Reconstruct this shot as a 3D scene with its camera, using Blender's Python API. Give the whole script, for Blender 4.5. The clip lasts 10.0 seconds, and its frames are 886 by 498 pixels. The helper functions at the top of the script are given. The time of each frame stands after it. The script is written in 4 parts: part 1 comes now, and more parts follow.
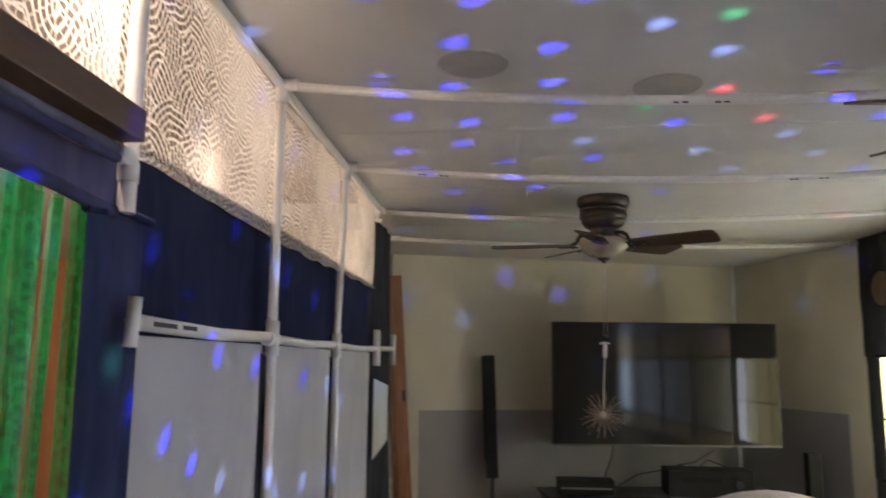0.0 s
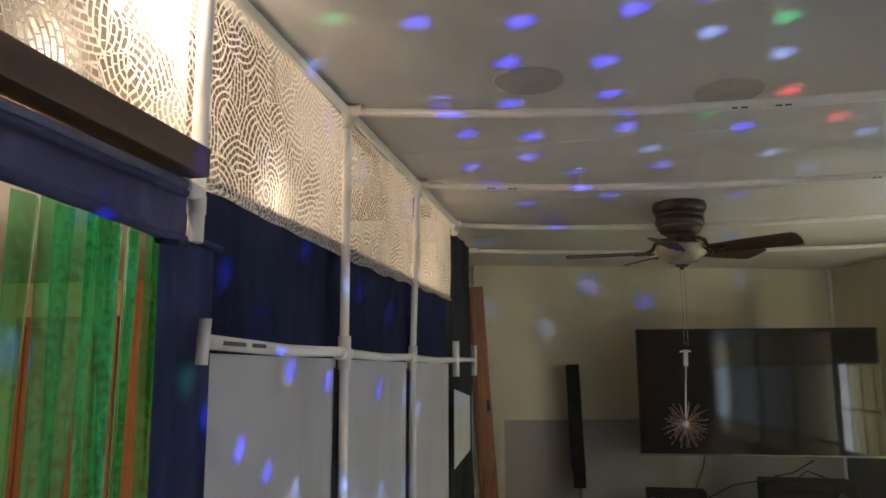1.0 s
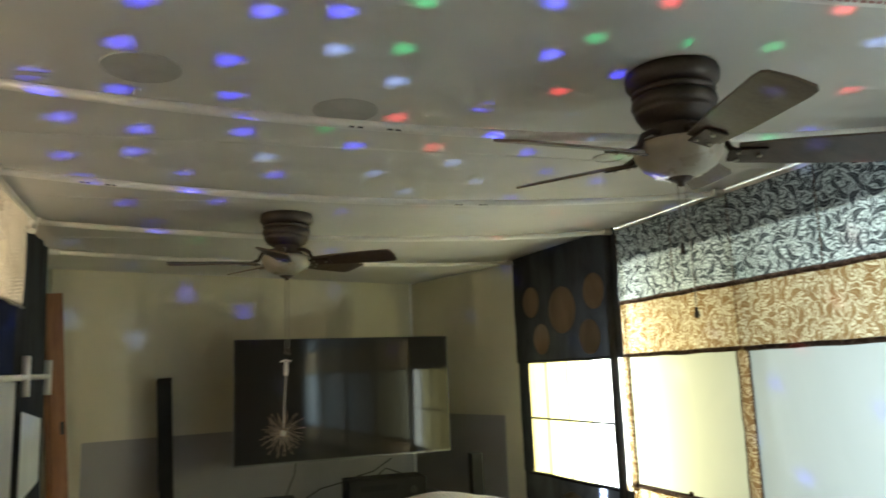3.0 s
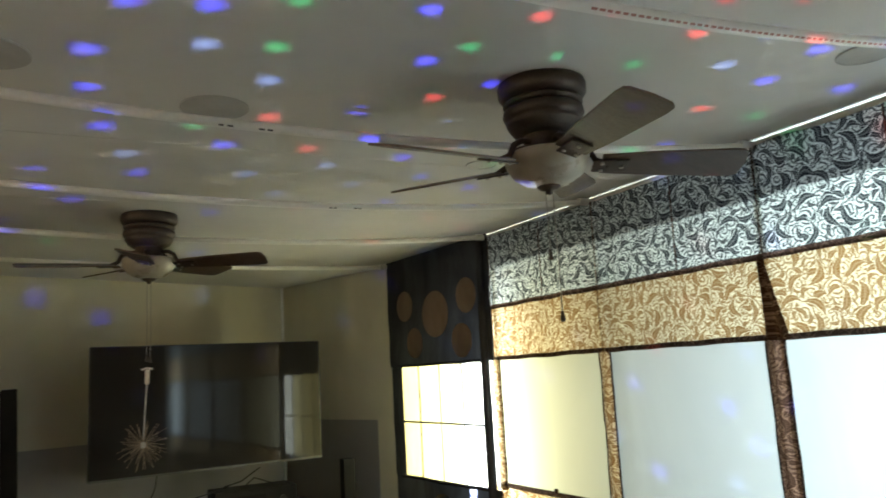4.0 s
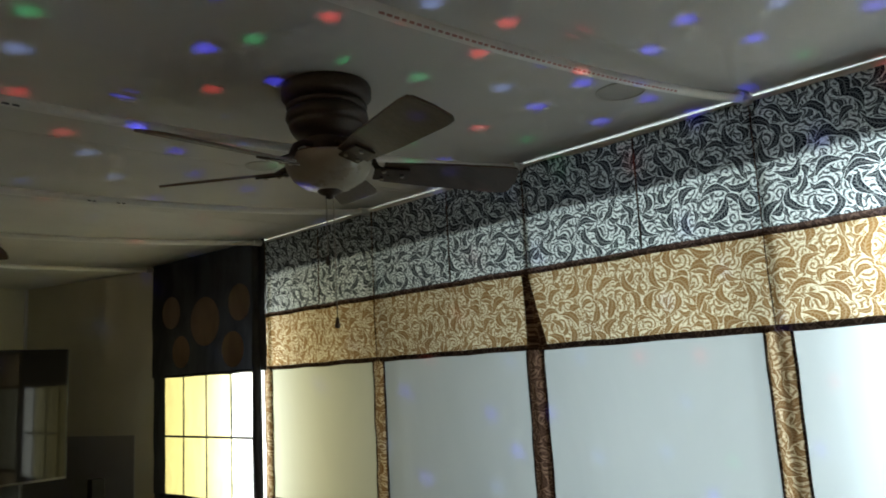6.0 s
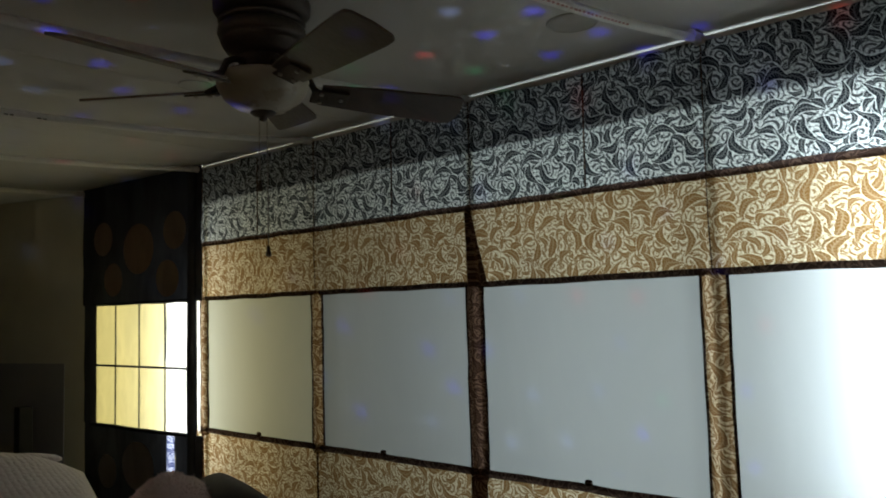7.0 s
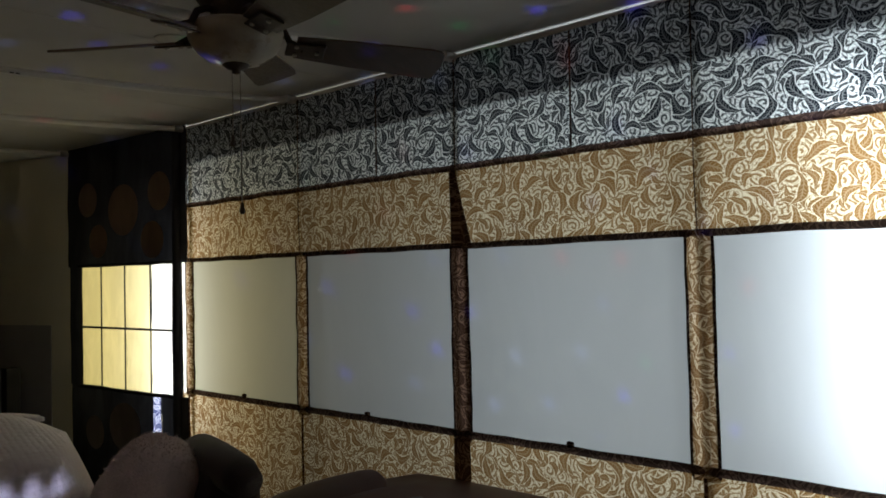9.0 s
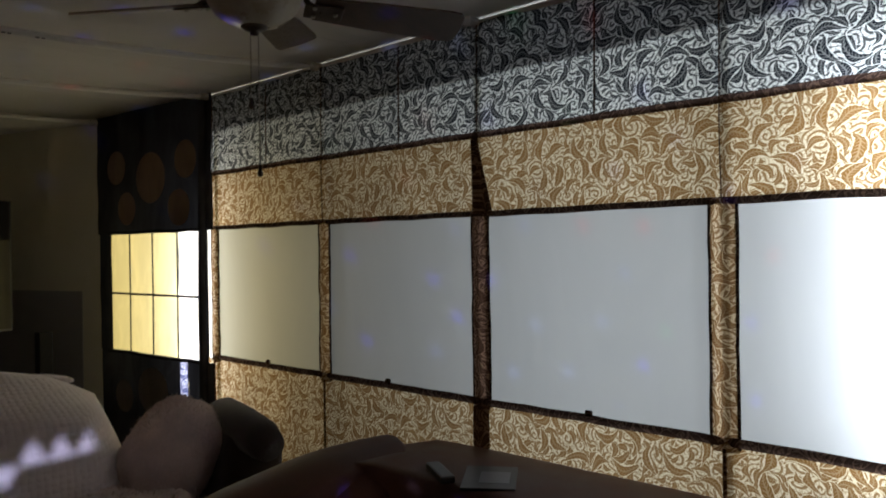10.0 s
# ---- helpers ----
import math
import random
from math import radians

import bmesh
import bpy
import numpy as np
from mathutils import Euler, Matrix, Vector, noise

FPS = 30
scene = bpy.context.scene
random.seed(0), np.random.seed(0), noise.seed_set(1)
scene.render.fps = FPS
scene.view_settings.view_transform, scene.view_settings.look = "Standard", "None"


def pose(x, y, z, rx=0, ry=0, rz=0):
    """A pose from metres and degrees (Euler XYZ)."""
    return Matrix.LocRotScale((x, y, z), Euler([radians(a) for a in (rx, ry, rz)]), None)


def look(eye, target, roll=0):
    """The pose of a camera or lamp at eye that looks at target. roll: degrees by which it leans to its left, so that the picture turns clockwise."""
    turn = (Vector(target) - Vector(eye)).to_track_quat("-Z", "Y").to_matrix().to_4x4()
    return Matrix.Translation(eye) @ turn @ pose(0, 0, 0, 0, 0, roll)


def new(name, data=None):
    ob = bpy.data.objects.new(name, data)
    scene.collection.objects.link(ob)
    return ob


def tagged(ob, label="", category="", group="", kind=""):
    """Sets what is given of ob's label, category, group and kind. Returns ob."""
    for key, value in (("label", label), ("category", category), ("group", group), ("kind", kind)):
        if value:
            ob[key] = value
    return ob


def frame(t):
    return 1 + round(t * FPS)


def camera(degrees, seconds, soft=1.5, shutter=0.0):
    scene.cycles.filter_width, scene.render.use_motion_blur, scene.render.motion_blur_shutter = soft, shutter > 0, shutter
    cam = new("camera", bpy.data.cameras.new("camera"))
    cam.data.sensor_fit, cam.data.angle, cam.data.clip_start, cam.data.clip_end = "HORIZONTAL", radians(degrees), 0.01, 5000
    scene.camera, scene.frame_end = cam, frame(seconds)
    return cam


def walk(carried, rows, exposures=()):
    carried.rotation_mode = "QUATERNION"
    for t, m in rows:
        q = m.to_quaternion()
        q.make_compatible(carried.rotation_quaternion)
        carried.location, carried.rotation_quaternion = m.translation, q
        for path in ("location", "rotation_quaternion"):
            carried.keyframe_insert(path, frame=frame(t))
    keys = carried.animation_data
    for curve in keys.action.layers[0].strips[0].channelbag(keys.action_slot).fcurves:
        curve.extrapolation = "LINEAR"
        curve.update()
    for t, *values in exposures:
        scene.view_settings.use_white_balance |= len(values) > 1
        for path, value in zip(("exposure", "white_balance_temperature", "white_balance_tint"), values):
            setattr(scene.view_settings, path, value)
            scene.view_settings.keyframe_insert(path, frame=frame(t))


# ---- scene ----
cam = camera(61.1, 10.0, soft=1.65, shutter=0.5)
# seconds, place, target in metres, roll in degrees
PATH = [
    (0, (0.016, -0.005, 1.645), (-0.138, 1.967, 1.941), 0.6),
    (0.4, (0.076, -0.043, 1.653), (-0.224, 1.907, 1.98), 0.2),
    (0.5, (0.081, -0.044, 1.651), (-0.228, 1.905, 1.977), -0.0),
    (1, (0.103, -0.055, 1.652), (-0.29, 1.88, 1.971), -0.1),
    (1.2, (0.093, -0.027, 1.652), (-0.304, 1.906, 1.975), -0.4),
    (1.5, (0.106, -0.037, 1.66), (-0.225, 1.91, 1.973), -0.6),
    (2, (0.12, -0.053, 1.657), (0.008, 1.919, 1.97), -1.3),
    (2.2, (0.115, -0.039, 1.659), (0.187, 1.935, 1.972), -1.9),
    (2.4, (0.075, -0.005, 1.652), (0.369, 1.947, 1.97), -2.0),
    (2.5, (0.065, -0.008, 1.654), (0.442, 1.93, 1.972), -1.9),
    (2.7, (0.053, -0.007, 1.653), (0.555, 1.901, 1.977), -2.0),
    (3.8, (0.074, 0.016, 1.659), (0.972, 1.775, 1.972), -2.9),
    (4, (0.062, 0.003, 1.656), (1.011, 1.734, 1.976), -3.2),
    (4.5, (0.066, 0.01, 1.65), (1.127, 1.675, 1.971), -3.0),
    (5, (0.065, 0.014, 1.647), (1.295, 1.556, 1.978), -3.5),
    (5.5, (0.072, 0.02, 1.643), (1.375, 1.5, 1.974), -3.5),
    (6, (0.088, 0.024, 1.642), (1.497, 1.406, 1.961), -3.3),
    (6.2, (0.112, 0.042, 1.646), (1.534, 1.419, 1.934), -2.7),
    (7.3, (0.161, 0.048, 1.625), (1.693, 1.327, 1.751), -1.8),
    (7.5, (0.167, 0.049, 1.626), (1.7, 1.328, 1.744), -1.9),
    (8, (0.176, 0.046, 1.622), (1.709, 1.327, 1.733), -1.6),
    (8.5, (0.194, 0.034, 1.616), (1.714, 1.33, 1.713), -1.7),
    (9, (0.215, 0.039, 1.61), (1.734, 1.337, 1.673), -1.4),
    (9.5, (0.24, 0.04, 1.603), (1.748, 1.353, 1.641), -1.5),
    (9.8, (0.248, 0.035, 1.598), (1.735, 1.373, 1.612), -1.5),
    (10, (0.242, 0.025, 1.584), (1.711, 1.382, 1.581), -0.8),
]
# seconds, stops, kelvin, tint
EXPOSURES = [(0.0, 1.06, 5250, 19), (0.5, 0.92, 5300, 15), (1.0, 0.80, 5400, 11), (2.0, 0.88, 5550, 4), (2.5, 0.96, 5600, -2), (4.0, 0.74, 5700, 1), (4.5, 0.36, 5750, 2),
             (5.5, -0.34, 5750, 4), (6.2, -0.74, 5800, 3), (7.5, -1.62, 5950, 9), (9.0, -1.54, 5950, 13), (10.0, -1.28, 6050, 17)]
walk(cam, [(t, look(eye, target, roll)) for t, eye, target, roll in PATH], EXPOSURES)

# ---- light: daylight behind the cloth wall, warm bulbs behind the lace, a small party light, added fill ----
CEIL = 2.445
CORNER = Vector((1.953, 6.414, 0))          # far room corner beside the television
ALONG = Vector((-0.956, -0.293, 0))         # along the television wall, away from the corner
BACK = Vector((0.293, -0.956, 0))           # along the outer wall, from the corner past the windows

world = bpy.data.worlds.new("world")
scene.world = world
world.use_nodes = True
wn = world.node_tree
sky = wn.nodes.new("ShaderNodeTexSky")
sky.sky_type, sky.sun_disc, sky.sun_elevation, sky.sun_rotation = "NISHITA", False, radians(40), radians(200)
wn.links.new(sky.outputs[0], wn.nodes["Background"].inputs[0])
wn.nodes["Background"].inputs[1].default_value = 0.08


def lamp(name, kind, energy, color, m, size=0.1, size_y=0.1):
    data = bpy.data.lights.new(name, kind)
    data.energy, data.color = energy, color
    if kind == "AREA":
        data.shape, data.size, data.size_y = "RECTANGLE", size, size_y
    else:
        data.shadow_soft_size = size
    ob = new(name, data)
    ob.matrix_world = m
    return ob


# unseen windows in the outer wall, placed to backlight the cloth: start and end along it, sill, head, lamp power,
# colour
WINDOWS = [(1.62, 2.42, 0.75, 1.95, 20, (1.0, 0.86, 0.46)),
           (2.44, 2.78, 0.55, 1.95, 48, (1.0, 0.99, 0.96)),
           # yellow tint put into this lamp to yellow the first sheet
           (2.82, 3.35, 0.75, 1.95, 9.8, (1.0, 0.76, 0.20)),
           (3.60, 4.55, 0.75, 1.95, 4.1, (0.95, 0.97, 0.92)),
           (4.98, 5.77, 0.55, 2.05, 64, (0.92, 0.98, 1.0))]
NEAR_X, NEAR_Y = 2.60, 0.74                 # unseen step of the outer wall close behind the cloth, added to sharpen the bright edge
near_mid = Vector((NEAR_X + 0.05, 0.42, 1.53))
lamp("window_daylight", "AREA", 52, (0.92, 0.98, 1.0), look(near_mid, near_mid + Vector((-1, 0, 0))), 0.30, 1.15)
for s0, s1, z0, z1, power, tint in WINDOWS:
    mid = CORNER + BACK * ((s0 + s1) / 2) + Vector((0.956, 0.293, 0)) * 0.06 + Vector((0, 0, (z0 + z1) / 2))
    lamp("window_daylight", "AREA", power, tint, look(mid, mid + Vector((-0.956, -0.293, 0))), s1 - s0, z1 - z0)

# the last two stand unseen, added to light the space past the doorway
LACE_AND_FILL_BULBS = [((-0.670, 1.030, 2.285), 6.5, 0.030), ((-0.70, 1.56, 2.055), 0.3, 0.012), ((-1.05, 3.25, 2.10), 4.2, 0.03), ((-1.40, 1.70, 2.28), 8.0, 0.05), ((-3.30, 2.10, 2.20), 66.0, 0.05)]
for place, power, size in LACE_AND_FILL_BULBS:
    lamp("bulb_light", "POINT", power, (1.0, 0.70, 0.40), Matrix.Translation(place), size)

# fill light added behind the viewer to lift the fronts of things
lamp("fill_lamp_bulb", "POINT", 46.0, (1.0, 0.96, 0.93), Matrix.Translation((0.30, -2.60, 1.06)), 0.03)
PARTY = Vector((0.80, 0.62, 0.52))
lamp("party_light_bulb", "POINT", 370.0, (0.85, 0.9, 1.0), Matrix.Translation(PARTY), 0.00050)


# ---- materials ----
class Nodes:
    def __init__(self, name):
        self.m = bpy.data.materials.new(name)
        self.m.use_nodes = True
        self.t = self.m.node_tree
        self.t.nodes.clear()
        self.o = self.t.nodes.new("ShaderNodeOutputMaterial")

    def put(self, node, i, v):
        if v is None:
            return
        if hasattr(v, "is_linked"):
            self.t.links.new(v, node.inputs[i])
        else:
            node.inputs[i].default_value = v

    def coord(self, kind="Object"):
        return self.t.nodes.new("ShaderNodeTexCoord").outputs[kind]

    def math(self, op, a, b=None, c=None):
        n = self.t.nodes.new("ShaderNodeMath")
        n.operation = op
        for i, v in enumerate((a, b, c)):
            self.put(n, i, v)
        return n.outputs[0]

    def vmath(self, op, a, b=None):
        n = self.t.nodes.new("ShaderNodeVectorMath")
        n.operation = op
        self.put(n, 0, a)
        self.put(n, 1, b)
        return n.outputs["Value" if op in ("LENGTH", "DOT_PRODUCT") else "Vector"]

    def split(self, v):
        n = self.t.nodes.new("ShaderNodeSeparateXYZ")
        self.put(n, 0, v)
        return n.outputs

    def join(self, x, y, z=0.0):
        n = self.t.nodes.new("ShaderNodeCombineXYZ")
        for i, v in enumerate((x, y, z)):
            self.put(n, i, v)
        return n.outputs[0]

    def noise(self, vec, scale, detail=3.0, rough=0.55, warp=0.0):
        n = self.t.nodes.new("ShaderNodeTexNoise")
        self.put(n, "Vector", vec)
        self.put(n, "Scale", scale)
        self.put(n, "Detail", detail)
        self.put(n, "Roughness", rough)
        self.put(n, "Distortion", warp)
        return n.outputs

    def voronoi(self, vec, scale=1.0, feature="F1", jitter=1.0, dims="2D"):
        n = self.t.nodes.new("ShaderNodeTexVoronoi")
        n.feature, n.voronoi_dimensions = feature, dims
        self.put(n, "Vector", vec)
        self.put(n, "Scale", scale)
        self.put(n, "Randomness", jitter)
        return n.outputs

    def ramp(self, v, a, b, lo=0.0, hi=1.0):
        n = self.t.nodes.new("ShaderNodeMapRange")
        n.interpolation_type = "SMOOTHSTEP"
        for i, x in enumerate((v, a, b, lo, hi)):
            self.put(n, i, x)
        return n.outputs[0]

    def mix(self, f, a, b, kind="MIX"):
        n = self.t.nodes.new("ShaderNodeMix")
        n.data_type, n.blend_type = "RGBA", kind
        self.put(n, 0, f)
        for i, v in ((6, a), (7, b)):
            self.put(n, i, (*v, 1.0) if isinstance(v, tuple) and len(v) == 3 else v)
        return n.outputs[2]

    def bump(self, h, strength=0.3, distance=0.002):
        n = self.t.nodes.new("ShaderNodeBump")
        self.put(n, "Strength", strength)
        self.put(n, "Distance", distance)
        self.put(n, "Height", h)
        return n.outputs[0]

    def shader(self, kind, **values):
        n = self.t.nodes.new("ShaderNode" + kind)
        for k, v in values.items():
            self.put(n, k.replace("_", " "), (*v, 1.0) if isinstance(v, tuple) and len(v) == 3 else v)
        return n.outputs[0]

    def blend(self, f, a, b):
        n = self.t.nodes.new("ShaderNodeMixShader")
        self.put(n, 0, f)
        self.put(n, 1, a)
        self.put(n, 2, b)
        return n.outputs[0]

    def done(self, s):
        self.t.links.new(s, self.o.inputs["Surface"])
        return self.m


def times(c, k):
    return tuple(min(1.0, v * k) for v in c)


def solid(name, base, rough=0.6, metal=0.0, var=0.18, scale=6.0, fine=140.0, bump=0.25, depth=0.002, spec=0.5, stretch=None, sheen=0.0, coat=0.0):
    """A plain surface with wear at two scales."""
    n = Nodes(name)
    v = n.coord()
    if stretch:
        v = n.vmath("MULTIPLY", v, stretch)
    big, small = n.noise(v, scale, 4.0)[0], n.noise(v, fine, 3.0)[0]
    f = n.math("ADD", n.math("MULTIPLY", big, 0.65), n.math("MULTIPLY", small, 0.35))
    col = n.mix(n.ramp(f, 0.3, 0.7), times(base, 1 - var), times(base, 1 + var))
    r = n.ramp(big, 0.3, 0.75, rough * 0.85, min(1.0, rough * 1.15))
    return n.done(n.shader("BsdfPrincipled", Base_Color=col, Roughness=r, Metallic=metal, Specular_IOR_Level=spec, Sheen_Weight=sheen, Coat_Weight=coat,
                           Normal=n.bump(small, bump, depth)))


def weave(n, v, pitch):
    s = n.split(v)
    a = n.math("SINE", n.math("MULTIPLY", s[1], 6.283 / pitch))
    b = n.math("SINE", n.math("MULTIPLY", s[2], 6.283 / pitch))
    return n.math("MULTIPLY", a, b)


def cloth(name, base, through_share=0.5, var=0.12, scale=5.0, wrinkle=0.35, pitch=0.004, through_tint=None):
    """Woven cloth that lets some light through."""
    n = Nodes(name)
    v = n.coord()
    big = n.noise(n.vmath("MULTIPLY", v, (1.0, 1.0, 0.35)), scale, 4.0, 0.6, 0.6)[0]
    col = n.mix(n.ramp(big, 0.3, 0.7), times(base, 1 - var), times(base, 1 + var))
    h = n.math("ADD", big, n.math("MULTIPLY", weave(n, v, pitch), 0.02))
    nor = n.bump(h, wrinkle, 0.03)
    return n.done(n.blend(through_share, n.shader("BsdfDiffuse", Color=col, Roughness=0.5, Normal=nor),
                          n.shader("BsdfTranslucent", Color=through_tint or col, Normal=nor)))


def leaves(n, p, scale, bend, wide, seed):
    """Curved printed leaves with ribs: one in each cell, turned at random. Returns the leaf and its ribs."""
    q = n.vmath("MULTIPLY", n.vmath("ADD", p, (seed, seed * 1.7, 0.0)), (scale, scale, 0.0))
    o = n.voronoi(q, 1.0, "F1", 0.55)
    d = n.split(n.vmath("SUBTRACT", q, o["Position"]))
    turn = n.math("MULTIPLY", n.split(o["Color"])[0], 12.566)
    c, s = n.math("COSINE", turn), n.math("SINE", turn)
    u = n.math("ADD", n.math("MULTIPLY", d[0], c), n.math("MULTIPLY", d[1], s))
    w = n.math("SUBTRACT", n.math("MULTIPLY", d[1], c), n.math("MULTIPLY", d[0], s))
    w = n.math("ADD", w, n.math("SUBTRACT", n.math("MULTIPLY", n.math("MULTIPLY", u, u), bend), 0.10))
    e = n.math("ADD", n.math("POWER", n.math("DIVIDE", u, 0.56), 2.0), n.math("DIVIDE", n.math("ABSOLUTE", w), wide))
    leaf = n.ramp(e, 1.0, 0.94)
    ribs = n.ramp(n.math("SINE", n.math("MULTIPLY", n.math("ADD", u, n.math("MULTIPLY", n.math("ABSOLUTE", w), 0.9)), 60.0)), 0.35, 0.75)
    spine = n.ramp(n.math("ABSOLUTE", w), 0.030, 0.018)
    inner = n.ramp(e, 0.80, 0.70)
    rim = n.math("MULTIPLY", n.ramp(e, 1.36, 1.28), n.ramp(e, 1.10, 1.18))
    return leaf, n.math("MULTIPLY", n.math("MAXIMUM", ribs, spine), inner), rim


def scrolls(n, p, scale, seed):
    """Fine printed spirals, one in each cell."""
    q = n.vmath("MULTIPLY", n.vmath("ADD", p, (seed, seed * 0.6, 0.0)), (scale, scale, 0.0))
    o = n.voronoi(q, 1.0, "F1", 0.9)
    d = n.split(n.vmath("SUBTRACT", q, o["Position"]))
    r = n.math("SQRT", n.math("ADD", n.math("MULTIPLY", d[0], d[0]), n.math("MULTIPLY", d[1], d[1])))
    a = n.math("ARCTAN2", d[1], d[0])
    w = n.math("SINE", n.math("ADD", n.math("MULTIPLY", r, 21.0), n.math("ADD", a, n.math("MULTIPLY", n.split(o["Color"])[1], 6.283))))
    return n.ramp(w, 0.05, 0.30)


def damask(name, dark, light, share):
    """Leaf and scroll print on woven cloth, in the plane of the cloth wall."""
    n = Nodes(name)
    v = n.coord()
    s = n.split(v)
    p = n.join(n.math("ADD", s[1], s[0]), s[2])
    wob = n.noise(p, 9.0, 2.0)["Color"]
    p = n.vmath("ADD", p, n.vmath("MULTIPLY", n.vmath("SUBTRACT", wob, (0.5, 0.5, 0.5)), (0.045, 0.045, 0.0)))
    l1, v1, m1 = leaves(n, p, 11.8, 1.2, 0.155, 0.0)
    l2, v2, m2 = leaves(n, p, 15.2, -1.3, 0.150, 3.3)
    l3, v3, m3 = leaves(n, p, 21.5, 1.4, 0.16, 7.1)
    sc = n.math("MAXIMUM", scrolls(n, p, 20.0, 1.2), n.math("MULTIPLY", scrolls(n, p, 32.0, 5.2), 0.45))
    base = n.math("MULTIPLY", sc, 0.9)
    for l, ribs, rim in ((l3, v3, m3), (l2, v2, m2), (l1, v1, m1)):
        base = n.math("MULTIPLY", base, n.math("SUBTRACT", 1.0, rim))
        base = n.math("MAXIMUM", n.math("MULTIPLY", base, n.math("SUBTRACT", 1.0, l)), n.math("MULTIPLY", l, n.math("SUBTRACT", 1.0, n.math("MULTIPLY", ribs, 0.22))))
    wear = n.noise(v, 3.0, 3.0)[0]
    col = n.mix(base, n.mix(n.ramp(wear, 0.3, 0.7), times(light, 0.9), light), n.mix(n.ramp(wear, 0.3, 0.7), dark, times(dark, 1.25)))
    nor = n.bump(n.math("ADD", n.noise(n.vmath("MULTIPLY", v, (1, 1, 0.4)), 6.0, 3.0)[0], n.math("MULTIPLY", weave(n, v, 0.003), 0.01)), 0.3, 0.02)
    return n.done(n.blend(share, n.shader("BsdfDiffuse", Color=col, Normal=nor), n.shader("BsdfTranslucent", Color=col, Normal=nor)))


def lace_material():
    """White lace: arcs of thread round scattered centres, tied by short bars, with open holes between."""
    n = Nodes("lace")
    v = n.coord()
    s = n.split(v)
    p = n.join(s[1], s[2])
    wob = n.noise(p, 14.0, 2.0)["Color"]
    p = n.vmath("ADD", p, n.vmath("MULTIPLY", n.vmath("SUBTRACT", wob, (0.5, 0.5, 0.5)), (0.02, 0.02, 0.0)))
    q = n.vmath("MULTIPLY", p, (14.5, 14.5, 0.0))
    o = n.voronoi(q, 1.0, "F1", 1.0)
    d = n.split(n.vmath("SUBTRACT", q, n.vmath("ADD", o["Position"], n.vmath("MULTIPLY", n.vmath("SUBTRACT", o["Color"], (0.5, 0.5, 0.5)), (4.2, 4.2, 0.0)))))
    r = n.math("SQRT", n.math("ADD", n.math("MULTIPLY", d[0], d[0]), n.math("MULTIPLY", d[1], d[1])))
    a = n.math("ARCTAN2", d[1], d[0])
    row = n.math("FLOOR", n.math("MULTIPLY", r, 4.6))
    ring = n.ramp(n.math("ABSOLUTE", n.math("SUBTRACT", n.math("FRACT", n.math("MULTIPLY", r, 4.6)), 0.5)), 0.37, 0.30)
    cut = n.math("FRACT", n.math("ADD", n.math("MULTIPLY", a, n.math("ADD", n.math("MULTIPLY", row, 0.62), 1.2)), n.math("MULTIPLY", row, 0.37)))
    bar = n.ramp(n.math("ABSOLUTE", n.math("SUBTRACT", cut, 0.5)), 0.47, 0.42)
    edge = n.ramp(n.voronoi(q, 1.0, "DISTANCE_TO_EDGE", 1.0)["Distance"], 0.0, 0.03)
    hole = n.math("MULTIPLY", n.math("MULTIPLY", ring, bar), edge)
    soft = n.noise(v, 2.2, 3.0)[0]
    hole = n.math("MULTIPLY", hole, n.ramp(soft, 0.35, 0.62, 0.35, 0.9))
    thread = n.blend(0.6, n.shader("BsdfDiffuse", Color=(0.80, 0.78, 0.74)), n.shader("BsdfTranslucent", Color=(0.85, 0.82, 0.76)))
    return n.done(n.blend(hole, thread, n.shader("BsdfTransparent", Color=(1.0, 1.0, 1.0))))


def sheer_material(name, tint, open_share):
    n = Nodes(name)
    v = n.coord()
    w = n.ramp(weave(n, v, 0.0022), -0.4, 0.4, open_share - 0.12, open_share + 0.12)
    f = n.math("ADD", n.math("MULTIPLY", n.noise(n.vmath("MULTIPLY", v, (1.0, 1.0, 0.2)), 25.0, 3.0)[0], 0.5), n.math("MULTIPLY", n.noise(v, 75.0, 4.0)[0], 0.5))
    col = n.mix(n.ramp(f, 0.42, 0.58), times(tint, 0.65), times(tint, 1.3))
    body = n.blend(0.4, n.shader("BsdfPrincipled", Base_Color=col, Roughness=0.35, Sheen_Weight=0.4), n.shader("BsdfTranslucent", Color=col))
    return n.done(n.blend(w, body, n.shader("BsdfTransparent", Color=(0.50, 0.92, 0.52))))


def filter_material(name, tint):
    n = Nodes(name)
    return n.done(n.shader("BsdfTransparent", Color=tint))


def ceiling_material():
    n = Nodes("ceiling_paint")
    v = n.coord()
    big, mid, fine = n.noise(v, 0.9, 4.0)[0], n.noise(v, 7.0, 4.0)[0], n.noise(v, 260.0, 2.0)[0]
    col = n.mix(n.ramp(big, 0.3, 0.7), (0.60, 0.59, 0.57), (0.70, 0.69, 0.67))
    col = n.mix(n.ramp(mid, 0.55, 0.8, 0.0, 0.25), col, (0.52, 0.49, 0.45))
    return n.done(n.shader("BsdfPrincipled", Base_Color=col, Roughness=0.75, Specular_IOR_Level=0.3, Normal=n.bump(n.math("ADD", fine, n.math("MULTIPLY", mid, 0.6)), 0.25, 0.004)))


